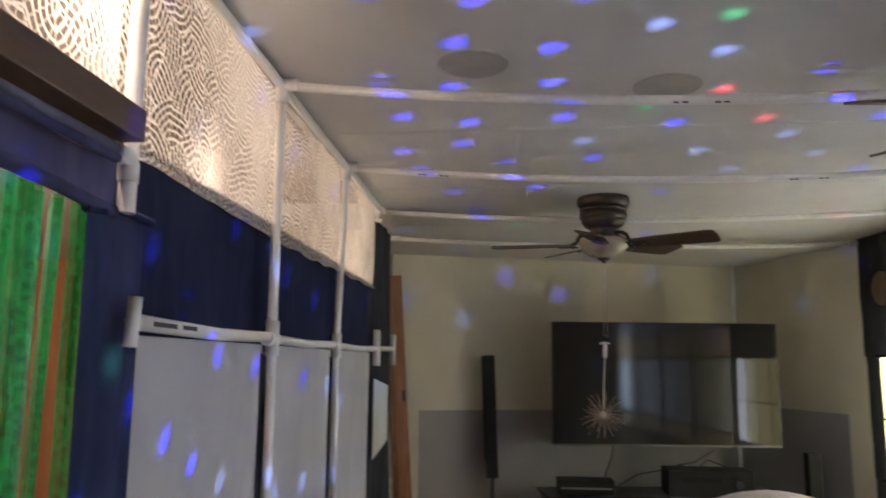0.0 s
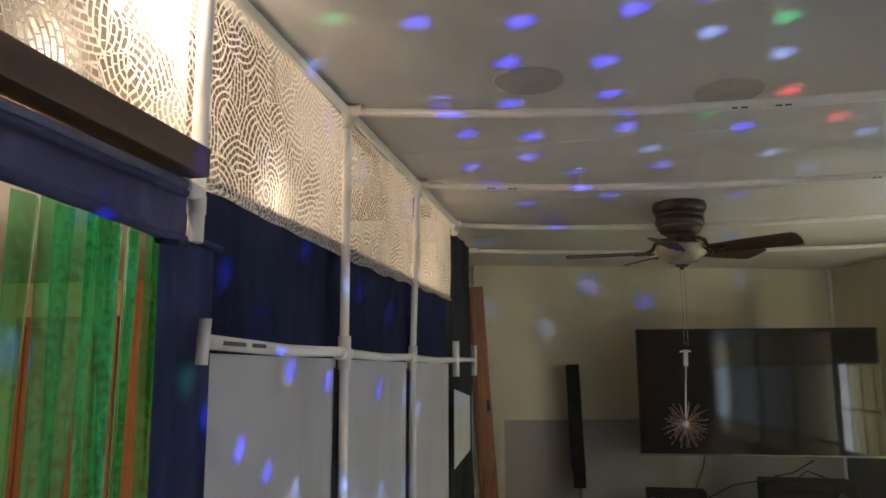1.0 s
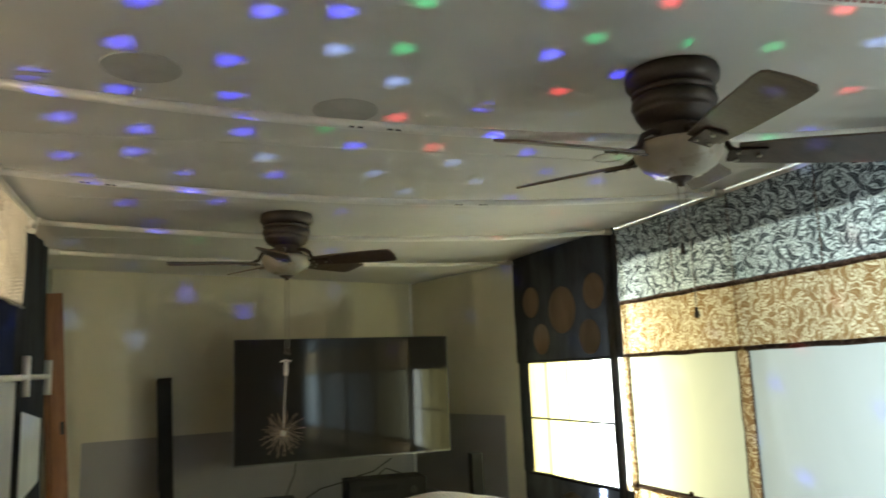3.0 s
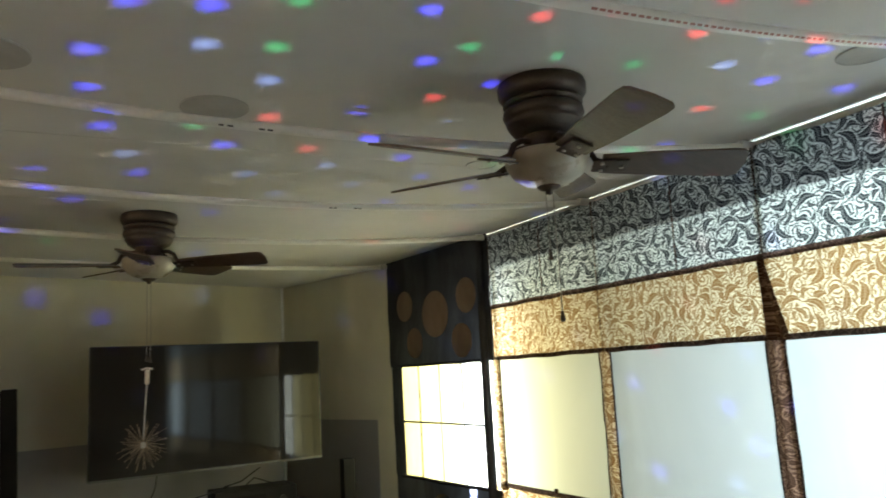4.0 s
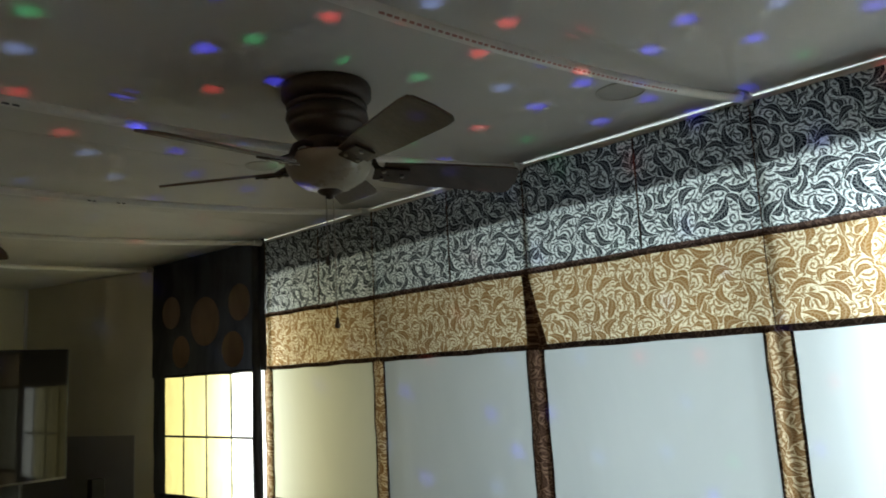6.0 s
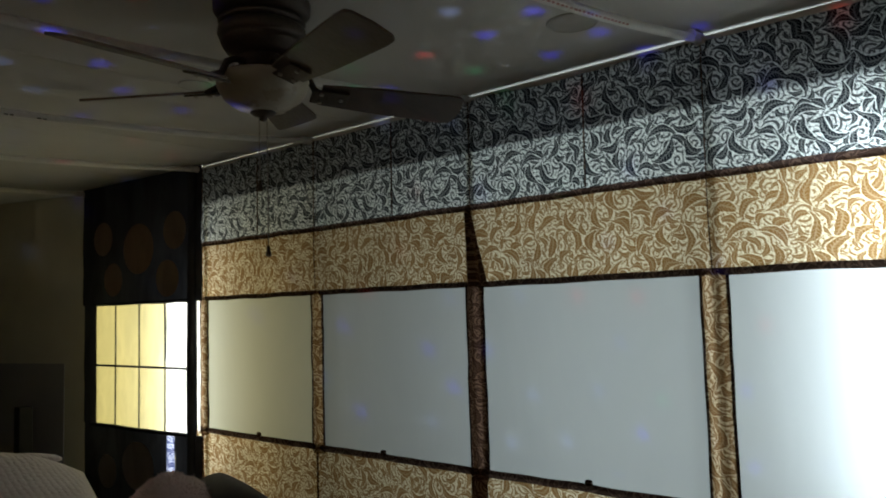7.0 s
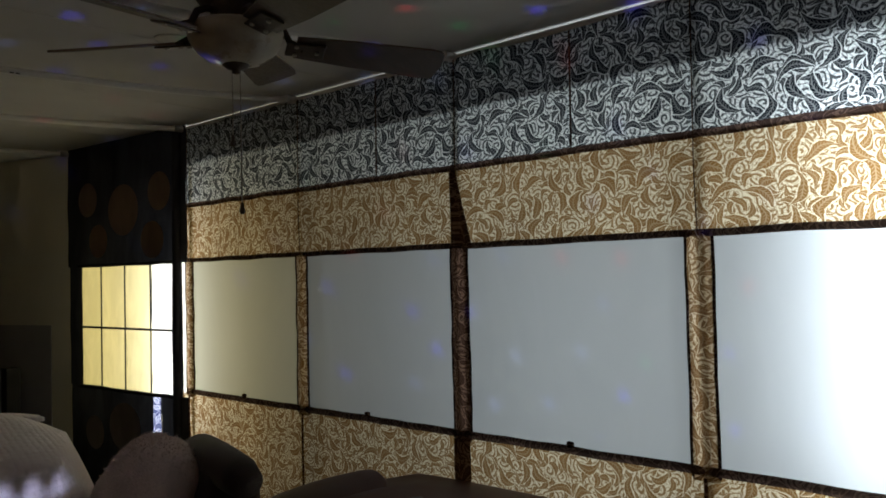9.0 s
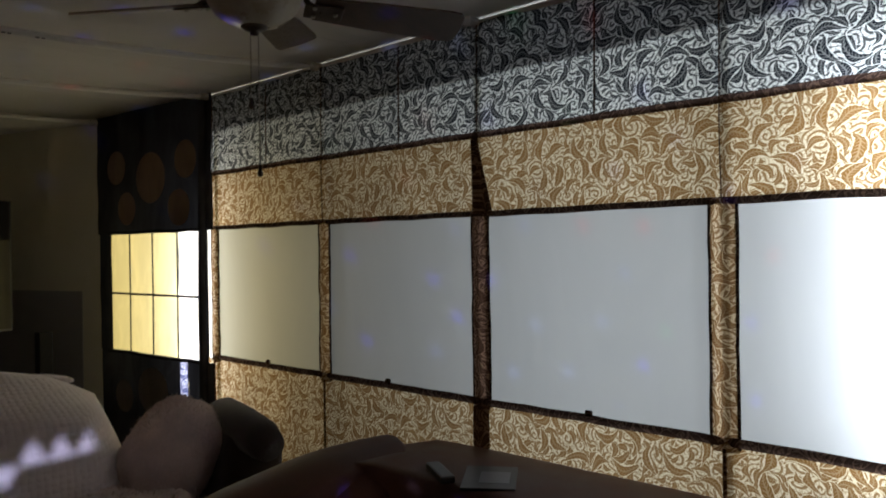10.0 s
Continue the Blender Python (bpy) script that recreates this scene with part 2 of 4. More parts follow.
def wall_material():
    """Cream paint with a darker, slate-coloured part of the wall below."""
    n = Nodes("wall_paint")
    v = n.coord()
    big, fine = n.noise(v, 1.4, 4.0)[0], n.noise(v, 180.0, 3.0)[0]
    col = n.mix(n.ramp(big, 0.3, 0.7), (0.57, 0.545, 0.42), (0.65, 0.625, 0.50))
    return n.done(n.shader("BsdfPrincipled", Base_Color=col, Roughness=0.6, Specular_IOR_Level=0.35, Normal=n.bump(fine, 0.2, 0.002)))


def wood_material(name, a, b, rough, rings=14.0, axis=(1.0, 1.0, 0.08)):
    n = Nodes(name)
    v = n.vmath("MULTIPLY", n.coord(), axis)
    g = n.noise(v, rings, 5.0, 0.6, 1.2)[0]
    fine = n.noise(v, rings * 14, 3.0)[0]
    f = n.math("ADD", n.math("MULTIPLY", g, 0.7), n.math("MULTIPLY", fine, 0.3))
    col = n.mix(n.ramp(f, 0.32, 0.68), a, b)
    return n.done(n.shader("BsdfPrincipled", Base_Color=col, Roughness=n.ramp(fine, 0.3, 0.7, rough * 0.8, rough * 1.2), Normal=n.bump(fine, 0.2, 0.001)))


def knit_material():
    n = Nodes("chenille")
    v = n.coord()
    tuft = n.voronoi(v, 40.0, "F1", 0.25, "3D")["Distance"]
    h = n.math("SUBTRACT", n.math("MULTIPLY", n.noise(v, 90.0, 3.0)[0], 0.8), n.math("MULTIPLY", tuft, 1.6))
    col = n.mix(n.ramp(n.noise(v, 5.0, 3.0)[0], 0.3, 0.7), (0.86, 0.77, 0.76), (0.92, 0.85, 0.84))
    return n.done(n.shader("BsdfPrincipled", Base_Color=col, Roughness=0.95, Sheen_Weight=0.5, Normal=n.bump(h, 0.6, 0.010)))


PVC = solid("pvc_plastic", (0.80, 0.79, 0.76), 0.35, var=0.06, fine=60, bump=0.05)
INK = solid("ink", (0.06, 0.06, 0.07), 0.6)
RED_INK = solid("red_ink", (0.42, 0.22, 0.20), 0.6)
LACE = lace_material()
NAVY = cloth("navy_cotton", (0.025, 0.030, 0.064), 0.05, 0.25)
BLUE = cloth("blue_satin", (0.088, 0.090, 0.175), 0.10, 0.25, wrinkle=0.5)
DRAPE_BLUE = cloth("dark_blue_satin", (0.046, 0.055, 0.125), 0.10, 0.25, wrinkle=0.5)
GREY_BLUE = cloth("grey_blue_cloth", (0.20, 0.20, 0.27), 0.1, 0.2)
BLACK_CLOTH = cloth("black_cotton", (0.046, 0.048, 0.054), 0.03, 0.3)
WHITE_SHEET = cloth("white_sheet", (0.60, 0.61, 0.61), 0.5, 0.04, 3.0, 0.08, through_tint=(0.345, 0.36, 0.352, 1.0))
# white sheet of the first bay with its yellow backlight put into the colour
YELLOW_LIT_SHEET = cloth("yellow_lit_sheet", (0.60, 0.58, 0.48), 0.5, 0.04, 3.0, 0.08, through_tint=(0.36, 0.355, 0.27, 1.0))
# only for the unseen last bay, added to redden the television's reflection
RED_BROWN = cloth("red_brown_cloth", (0.20, 0.070, 0.042), 0.08, 0.2)
PALE_SHEET = cloth("pale_sheet", (0.78, 0.77, 0.70), 0.6, 0.04, 3.0, 0.3)
CREAM_SHEET = cloth("cream_sheet", (0.68, 0.62, 0.36), 0.55, 0.08, 9.0, 0.6)
PANEL = cloth("grey_white_felt", (0.63, 0.62, 0.625), 0.12, 0.07, 3.0, 0.12)
DAMASK_NAVY = damask("damask_navy", (0.005, 0.007, 0.011), (0.68, 0.72, 0.685), 0.5)
DAMASK_GOLD = damask("damask_gold", (0.15, 0.080, 0.022), (0.61, 0.54, 0.37), 0.5)
BINDING = damask("damask_binding", (0.045, 0.028, 0.022), (0.16, 0.105, 0.080), 0.35)
DAMASK_POST = damask("damask_post", (0.16, 0.085, 0.030), (0.62, 0.50, 0.32), 0.5)
DAMASK_BROWN = damask("damask_brown", (0.05, 0.026, 0.016), (0.24, 0.15, 0.10), 0.42)
SHADE_LINING = cloth("shade_lining", (0.36, 0.36, 0.39), 0.5, 0.1)
DISC_FELT = cloth("tan_felt", (0.215, 0.160, 0.120), 0.03, 0.15)
GREEN = sheer_material("green_organza", (0.07, 0.42, 0.15), 0.56)
GREEN_HEM = sheer_material("green_hem", (0.04, 0.34, 0.11), 0.30)
PAPER = cloth("white_paper", (0.72, 0.74, 0.73), 0.2, 0.05, wrinkle=0.1)
CEILING = ceiling_material()
WALL = wall_material()
SLATE = solid("slate_paint", (0.295, 0.29, 0.288), 0.6, var=0.08, scale=2.0, fine=180)
WARM_WALL = solid("warm_wall_paint", (0.62, 0.52, 0.30), 0.65, var=0.1, scale=2.0, fine=160)
FLOOR = wood_material("floor_boards", (0.10, 0.06, 0.035), (0.17, 0.10, 0.06), 0.45, 8.0, (0.15, 1.0, 1.0))
PLANK = wood_material("dark_plank", (0.030, 0.018, 0.011), (0.125, 0.072, 0.040), 0.5, 5.0, (1.0, 0.10, 1.0))
CASING = wood_material("oak_casing", (0.20, 0.085, 0.032), (0.32, 0.15, 0.062), 0.45, 22.0)
DOOR = wood_material("stained_door", (0.30, 0.13, 0.05), (0.42, 0.20, 0.085), 0.45, 14.0)
BRONZE = solid("oiled_bronze", (0.062, 0.048, 0.040), 0.52, 0.45, 0.3, 12.0)
BLADE = wood_material("walnut_blade", (0.030, 0.017, 0.012), (0.060, 0.035, 0.024), 0.42, 20.0, (0.1, 1.0, 1.0))
BLADE_EDGE = solid("blade_edge", (0.11, 0.08, 0.055), 0.5)
BOWL = solid("alabaster_glass", (0.34, 0.31, 0.24), 0.3, var=0.1, scale=14, fine=60, bump=0.05)
CHAIN = solid("steel_chain", (0.35, 0.33, 0.30), 0.35, 0.9)
SCREEN = solid("screen_glass", (0.022, 0.021, 0.022), 0.045, var=0.05, bump=0.0, fine=40, spec=0.21)
BEZEL = solid("black_plastic", (0.020, 0.020, 0.021), 0.35, bump=0.08)
TRIM_GREY = solid("dull_trim", (0.16, 0.16, 0.155), 0.5, 0.5)
SILVER = solid("silver_trim", (0.30, 0.30, 0.29), 0.4, 0.8)
GREY_CLOTH = solid("speaker_cloth", (0.010, 0.010, 0.011), 0.9, fine=600, bump=0.5)
LEATHER = solid("brown_leather", (0.085, 0.034, 0.022), 0.55, spec=0.3, var=0.35, scale=5.0, fine=220, bump=0.45, depth=0.003)
DARK_LEATHER = solid("dark_plush", (0.034, 0.022, 0.017), 0.95, var=0.4, scale=14.0, fine=240, bump=0.8, depth=0.004, sheen=0.3)
KNIT = knit_material()
PLUSH = solid("plush", (0.82, 0.66, 0.62), 1.0, var=0.15, scale=9, fine=320, bump=0.9, depth=0.006, sheen=0.6)
GRILLE = solid("grey_grille", (0.44, 0.43, 0.41), 0.55, fine=400, bump=0.5)
DIM_FELT = cloth("grey_brown_felt", (0.20, 0.18, 0.165), 0.03, 0.15)
SHELL = solid("black_shell", (0.004, 0.004, 0.004), 0.9, bump=0.0)
RIBBON = damask("blue_ribbon", (0.02, 0.03, 0.12), (0.62, 0.66, 0.85), 0.5)
FIBRE = solid("fibre_wire", (0.50, 0.37, 0.26), 0.4)
FOIL = solid("printed_patch", (0.13, 0.14, 0.15), 0.35)


# ---- builders ----
BASE = {}


def thing(name, base, label, category, group="", kind=""):
    ob = new(name)
    ob.location = base
    BASE[ob.name] = Vector(base)
    return tagged(ob, label, category, group, kind)


def part(name, bm, material, parent=None, label="", smooth=False):
    me = bpy.data.meshes.new(name)
    if parent is not None:
        bmesh.ops.translate(bm, verts=bm.verts, vec=-BASE[parent.name])
    bm.normal_update()
    bm.to_mesh(me)
    bm.free()
    for m in material if isinstance(material, (list, tuple)) else [material]:
        me.materials.append(m)
    if smooth:
        for f in me.polygons:
            f.use_smooth = True
    ob = new(name, me)
    if parent is not None:
        ob.parent = parent
        BASE[ob.name] = BASE[parent.name]
    return tagged(ob, label)


def single(name, bm, material, label, category, group="", kind="", smooth=False):
    return tagged(part(name, bm, material, None, "", smooth), label, category, group, kind)


def box(bm, x0, x1, y0, y1, z0, z1, bevel=0.0, m=None):
    made = bmesh.ops.create_cube(bm, size=1, matrix=(m or Matrix()) @ Matrix.Translation(((x0 + x1) / 2, (y0 + y1) / 2, (z0 + z1) / 2)) @ Matrix.Diagonal((x1 - x0, y1 - y0, z1 - z0, 1)))
    if bevel:
        edges = {e for v in made["verts"] for e in v.link_edges}
        bmesh.ops.bevel(bm, geom=list(edges), offset=bevel, segments=2, affect="EDGES", profile=0.6)
    return bm


def block(*a, **k):
    return box(bmesh.new(), *a, **k)


def tube(points, r, seg=12, bm=None, cap=True):
    """A round bar along points; r may be a number or one for each point."""
    bm = bm or bmesh.new()
    pts = [Vector(p) for p in points]
    rings = []
    for i, p in enumerate(pts):
        d = (pts[min(i + 1, len(pts) - 1)] - pts[max(i - 1, 0)]).normalized()
        a = d.cross(Vector((0, 0, 1)) if abs(d.z) < 0.9 else Vector((0, 1, 0))).normalized()
        b = d.cross(a)
        rr = r[i] if isinstance(r, (list, tuple)) else r
        rings.append([bm.verts.new(p + (a * math.cos(t) + b * math.sin(t)) * rr) for t in (2 * math.pi * k / seg for k in range(seg))])
    for q, w in zip(rings, rings[1:]):
        for k in range(seg):
            bm.faces.new((q[k], q[(k + 1) % seg], w[(k + 1) % seg], w[k])).smooth = True
    if cap:
        bm.faces.new(rings[0])
        bm.faces.new(rings[-1][::-1])
    return bm


def lathe(profile, centre, seg=40, bm=None):
    """A turned body: profile of (radius, height)."""
    bm = bm or bmesh.new()
    c = Vector(centre)
    rings = []
    for r, z in profile:
        if r < 1e-5:
            rings.append([bm.verts.new(c + Vector((0, 0, z)))])
        else:
            rings.append([bm.verts.new(c + Vector((r * math.cos(2 * math.pi * k / seg), r * math.sin(2 * math.pi * k / seg), z))) for k in range(seg)])
    for q, w in zip(rings, rings[1:]):
        for k in range(seg):
            j = (k + 1) % seg
            a = [q[0]] if len(q) == 1 else [q[k], q[j]]
            b = [w[0]] if len(w) == 1 else [w[j], w[k]]
            if len(a) + len(b) > 2:
                bm.faces.new(a + b)
    return bm


def sheet(place, nu, nv, bm=None):
    """A cloth surface: place(u, v) for u, v from 0 to 1."""
    bm = bm or bmesh.new()
    g = [[bm.verts.new(place(i / nu, j / nv)) for j in range(nv + 1)] for i in range(nu + 1)]
    for i in range(nu):
        for j in range(nv):
            bm.faces.new((g[i][j], g[i + 1][j], g[i + 1][j + 1], g[i][j + 1])).smooth = True
    return bm


def wob(x, y, z=0.0, s=1.0):
    return noise.noise(Vector((x * s, y * s, z * s)))


def pad(centre, size, m=None, power=0.55, lump=0.0, seed=0.0, cuts=5):
    """A soft cushion-like body: a cube rounded off, with lumps."""
    bm = bmesh.new()
    bmesh.ops.create_cube(bm, size=2)
    bmesh.ops.subdivide_edges(bm, edges=bm.edges[:], cuts=cuts, use_grid_fill=True)
    for v in bm.verts:
        d = v.co.normalized()
        p = v.co.lerp(d * 1.15, power)
        p *= 1 + lump * wob(d.x + seed, d.y, d.z, 1.7)
        v.co = Vector((p.x * size[0] / 2, p.y * size[1] / 2, p.z * size[2] / 2))
    bmesh.ops.transform(bm, matrix=Matrix.Translation(centre) @ (m or Matrix()), verts=bm.verts)
    for f in bm.faces:
        f.smooth = True
    return bm


# ---- the room ----
single("floor", block(-5.6, 6.0, -4.5, 8.5, -0.12, 0.0), FLOOR, "dark wooden floor of the room", "floor", kind="structure")
single("ceiling", block(-5.6, 6.0, -4.5, 8.5, CEIL, CEIL + 0.15), CEILING, "off-white painted ceiling", "ceiling", kind="structure")


def wall_piece(bm, a, b, z0, z1, thick, side):
    """A piece of wall from a to b, thickened towards side."""
    off = Vector(side) * thick
    q = [Vector((*p.to_2d(), z)) for z in (z0, z1) for p in (a, b, b + off, a + off)]
    vs = [bm.verts.new(p) for p in q]
    for f in ((0, 1, 5, 4), (1, 2, 6, 5), (2, 3, 7, 6), (3, 0, 4, 7), (4, 5, 6, 7), (3, 2, 1, 0)):
        bm.faces.new([vs[i] for i in f])
    return bm


OUT_N, OUT_E = Vector((-0.293, 0.956, 0)), Vector((0.956, 0.293, 0))
LEFT_END = CORNER + ALONG * 2.88
north = single("wall_north", wall_piece(bmesh.new(), LEFT_END, CORNER, 0, CEIL, 0.12, OUT_N), WALL, "cream painted wall behind the television", "wall", kind="structure")
slate_n = wall_piece(bmesh.new(), CORNER + ALONG * 2.66, CORNER + ALONG * 0.004, 0, 1.285, 0.004, -OUT_N)
single("wall_panel_north", slate_n, SLATE, "slate grey painted lower part of the wall", "wall panel", kind="structure")
slate_e = wall_piece(bmesh.new(), CORNER + BACK * 0.004, CORNER + BACK * 1.215, 0, 1.325, 0.004, -OUT_E)
single("wall_panel_east", slate_e, SLATE, "slate grey painted lower part of the side wall", "wall panel", kind="structure")

bm = bmesh.new()
run = 0.0
for s0, s1, z0, z1, power, tint in WINDOWS:
    wall_piece(bm, CORNER + BACK * run, CORNER + BACK * s0, 0, CEIL, 0.12, OUT_E)
    wall_piece(bm, CORNER + BACK * s0, CORNER + BACK * s1, 0, z0, 0.12, OUT_E)
    wall_piece(bm, CORNER + BACK * s0, CORNER + BACK * s1, z1, CEIL, 0.12, OUT_E)
    run = s1
# added step in the hidden wall, shapes the near window's light
step_a, step_b = CORNER + BACK * 5.80, Vector((NEAR_X, NEAR_Y, 0))
wall_piece(bm, CORNER + BACK * run, step_a, 0, CEIL, 0.12, OUT_E)
wall_piece(bm, step_a, step_b, 0, CEIL, 0.10, Vector((0.29, -0.95, 0)))
for y0, y1, z0, z1 in ((NEAR_Y, 0.56, 0, CEIL), (0.56, 0.26, 0, 0.95), (0.56, 0.26, 2.11, CEIL), (0.26, -3.08, 0, CEIL)):
    wall_piece(bm, Vector((NEAR_X, y0, 0)), Vector((NEAR_X, y1, 0)), z0, z1, 0.12, Vector((1, 0, 0)))
single("wall_east", bm, WALL, "cream outer wall, its unseen windows and near step added to shape the daylight", "wall", kind="structure")
# unseen wall, its brown wood chosen to darken what the television reflects
single("wall_south", block(-5.6, 6.0, -3.2, -3.08, 0, CEIL), CASING, "unseen wall behind the viewer, made brown to darken the screen's reflection", "wall", kind="structure")
single("wall_west", block(-5.42, -5.30, -3.08, 5.9, 0, CEIL), WARM_WALL, "warm cream side wall of the room behind the cloth", "wall", kind="structure")
single("wall_passage", block(-5.30, -0.86, 5.9, 6.02, 0, CEIL), WARM_WALL, "warm cream end wall of the room behind the cloth", "wall", kind="structure")
# hidden partition added to stop the far bulb's light leaking past the casing
single("light_block_wall", block(-0.96, -0.86, 4.50, 5.9, 0, CEIL), WALL, "unseen short wall added to keep bulb light off the television wall", "wall", kind="structure")

# ceiling seams
for y in (2.55, 3.42, 4.36):
    single("trim", tube([(-0.6, y, CEIL + 0.002), (2.6, y - 0.12, CEIL + 0.002)], 0.0035, 6), CEILING, "thin seam bead across the ceiling", "trim", kind="structure")

# pale corner bead
single("trim", tube([CORNER + Vector((-0.008, -0.010, 0.0)), CORNER + Vector((-0.008, -0.010, CEIL))], 0.013, 8), PVC, "pale corner bead where the walls meet", "trim", kind="structure")

# oak casing at the end of the television wall
casing = thing("door_1", (LEFT_END.x, LEFT_END.y, 0), "oak door casing with a strike plate at the wall's end", "door casing", kind="structure")
lean = Matrix.Translation((-0.625, 5.50, 0)) @ pose(0, 0, 0, 0, -3.8, 17)
part("casing_board", block(-0.05, 0.05, -0.03, 0.03, 0, 2.27, 0.006, m=lean), CASING, casing)
part("casing_stop", block(-0.075, -0.05, -0.02, 0.05, 0, 2.25, 0.004, m=lean), CASING, casing)
part("strike_plate", block(0.012, 0.035, -0.034, -0.029, 1.36, 1.44, 0.001, m=lean), BEZEL, casing, "dark metal strike plate")


# ---- ceiling pipes ----
PIPE_R = 0.0135


def pipe_run(a, b, sag, marks, red=False):
    a, b = Vector(a), Vector(b)
    ob = thing("ceiling_pipe", a.lerp(b, 0.5), "white plastic pipe bowing across under the ceiling", "pipe", "pipes across the ceiling")

    def at(u):
        p = a.lerp(b, u)
        p.z -= sag * 4 * u * (1 - u)
        return p
    part("pipe", tube([at(i / 28) for i in range(29)], PIPE_R, 14), PVC, ob, smooth=True)
    for k, p in enumerate((a, b)):
        inward = (b - a).normalized() * (0.05 if k == 0 else -0.05)
        part("elbow", tube([p - inward * 0.25, p + inward], PIPE_R * 1.35, 14), PVC, ob, "white pipe fitting")
    for u0, u1, count in marks:
        for i in range(count):
            ua = u0 + (u1 - u0) * i / count
            ub = ua + (u1 - u0) / count * random.uniform(0.55, 0.8)
            d = (b - a).normalized()
            side = Vector((d.y, -d.x, 0)) * 0.72 + Vector((0, 0, -0.69))
            bm = bmesh.new()
            up = d.cross(side).normalized() * 0.0026
            quad = [at(ua) + side * (PIPE_R + 0.0006) - up, at(ub) + side * (PIPE_R + 0.0006) - up, at(ub) + side * (PIPE_R + 0.0006) + up, at(ua) + side * (PIPE_R + 0.0006) + up]
            bm.faces.new([bm.verts.new(q) for q in quad])
            part("print", bm, RED_INK if red else INK, ob, "printed marking on the pipe")
    return ob


PIPES = [((-0.60, 1.12, 2.425), (2.38, 0.907, 2.425), 0.114, [(0.52, 0.86, 56)], True),
         ((-0.612, 2.02, 2.425), (2.40, 1.834, 2.425), 0.093, [(0.36, 0.375, 2), (0.395, 0.41, 2)], False),
         ((-0.616, 2.94, 2.425), (2.40, 2.79, 2.425), 0.080, [(0.10, 0.113, 2), (0.128, 0.142, 2), (0.57, 0.582, 2), (0.605, 0.618, 2)], False),
         ((-0.64, 3.855, 2.425), (2.39, 3.745, 2.425), 0.062, [], False),
         ((-0.69, 4.76, 2.43), (2.286, 4.94, 2.42), 0.038, [], False)]
for p in PIPES:
    pipe_run(*p)

# round ceiling speakers
for x, y, r in ((-0.06, 1.935, 0.098), (0.50, 2.13, 0.098), (2.03, 1.14, 0.075), (1.58, 2.42, 0.06)):
    ob = thing("ceiling_speaker", (x, y, CEIL), "round flush speaker grille in the ceiling", "ceiling speaker", "speakers in the ceiling")
    part("ring", lathe([(r, 0.0), (r, -0.003), (r * 0.97, -0.005), (r * 0.94, -0.004), (r * 0.94, 0.0)], (x, y, CEIL), 40), GRILLE, ob, smooth=True)
    part("grille", lathe([(r * 0.94, -0.003), (0.0, -0.004)], (x, y, CEIL), 40), GRILLE, ob, smooth=True)


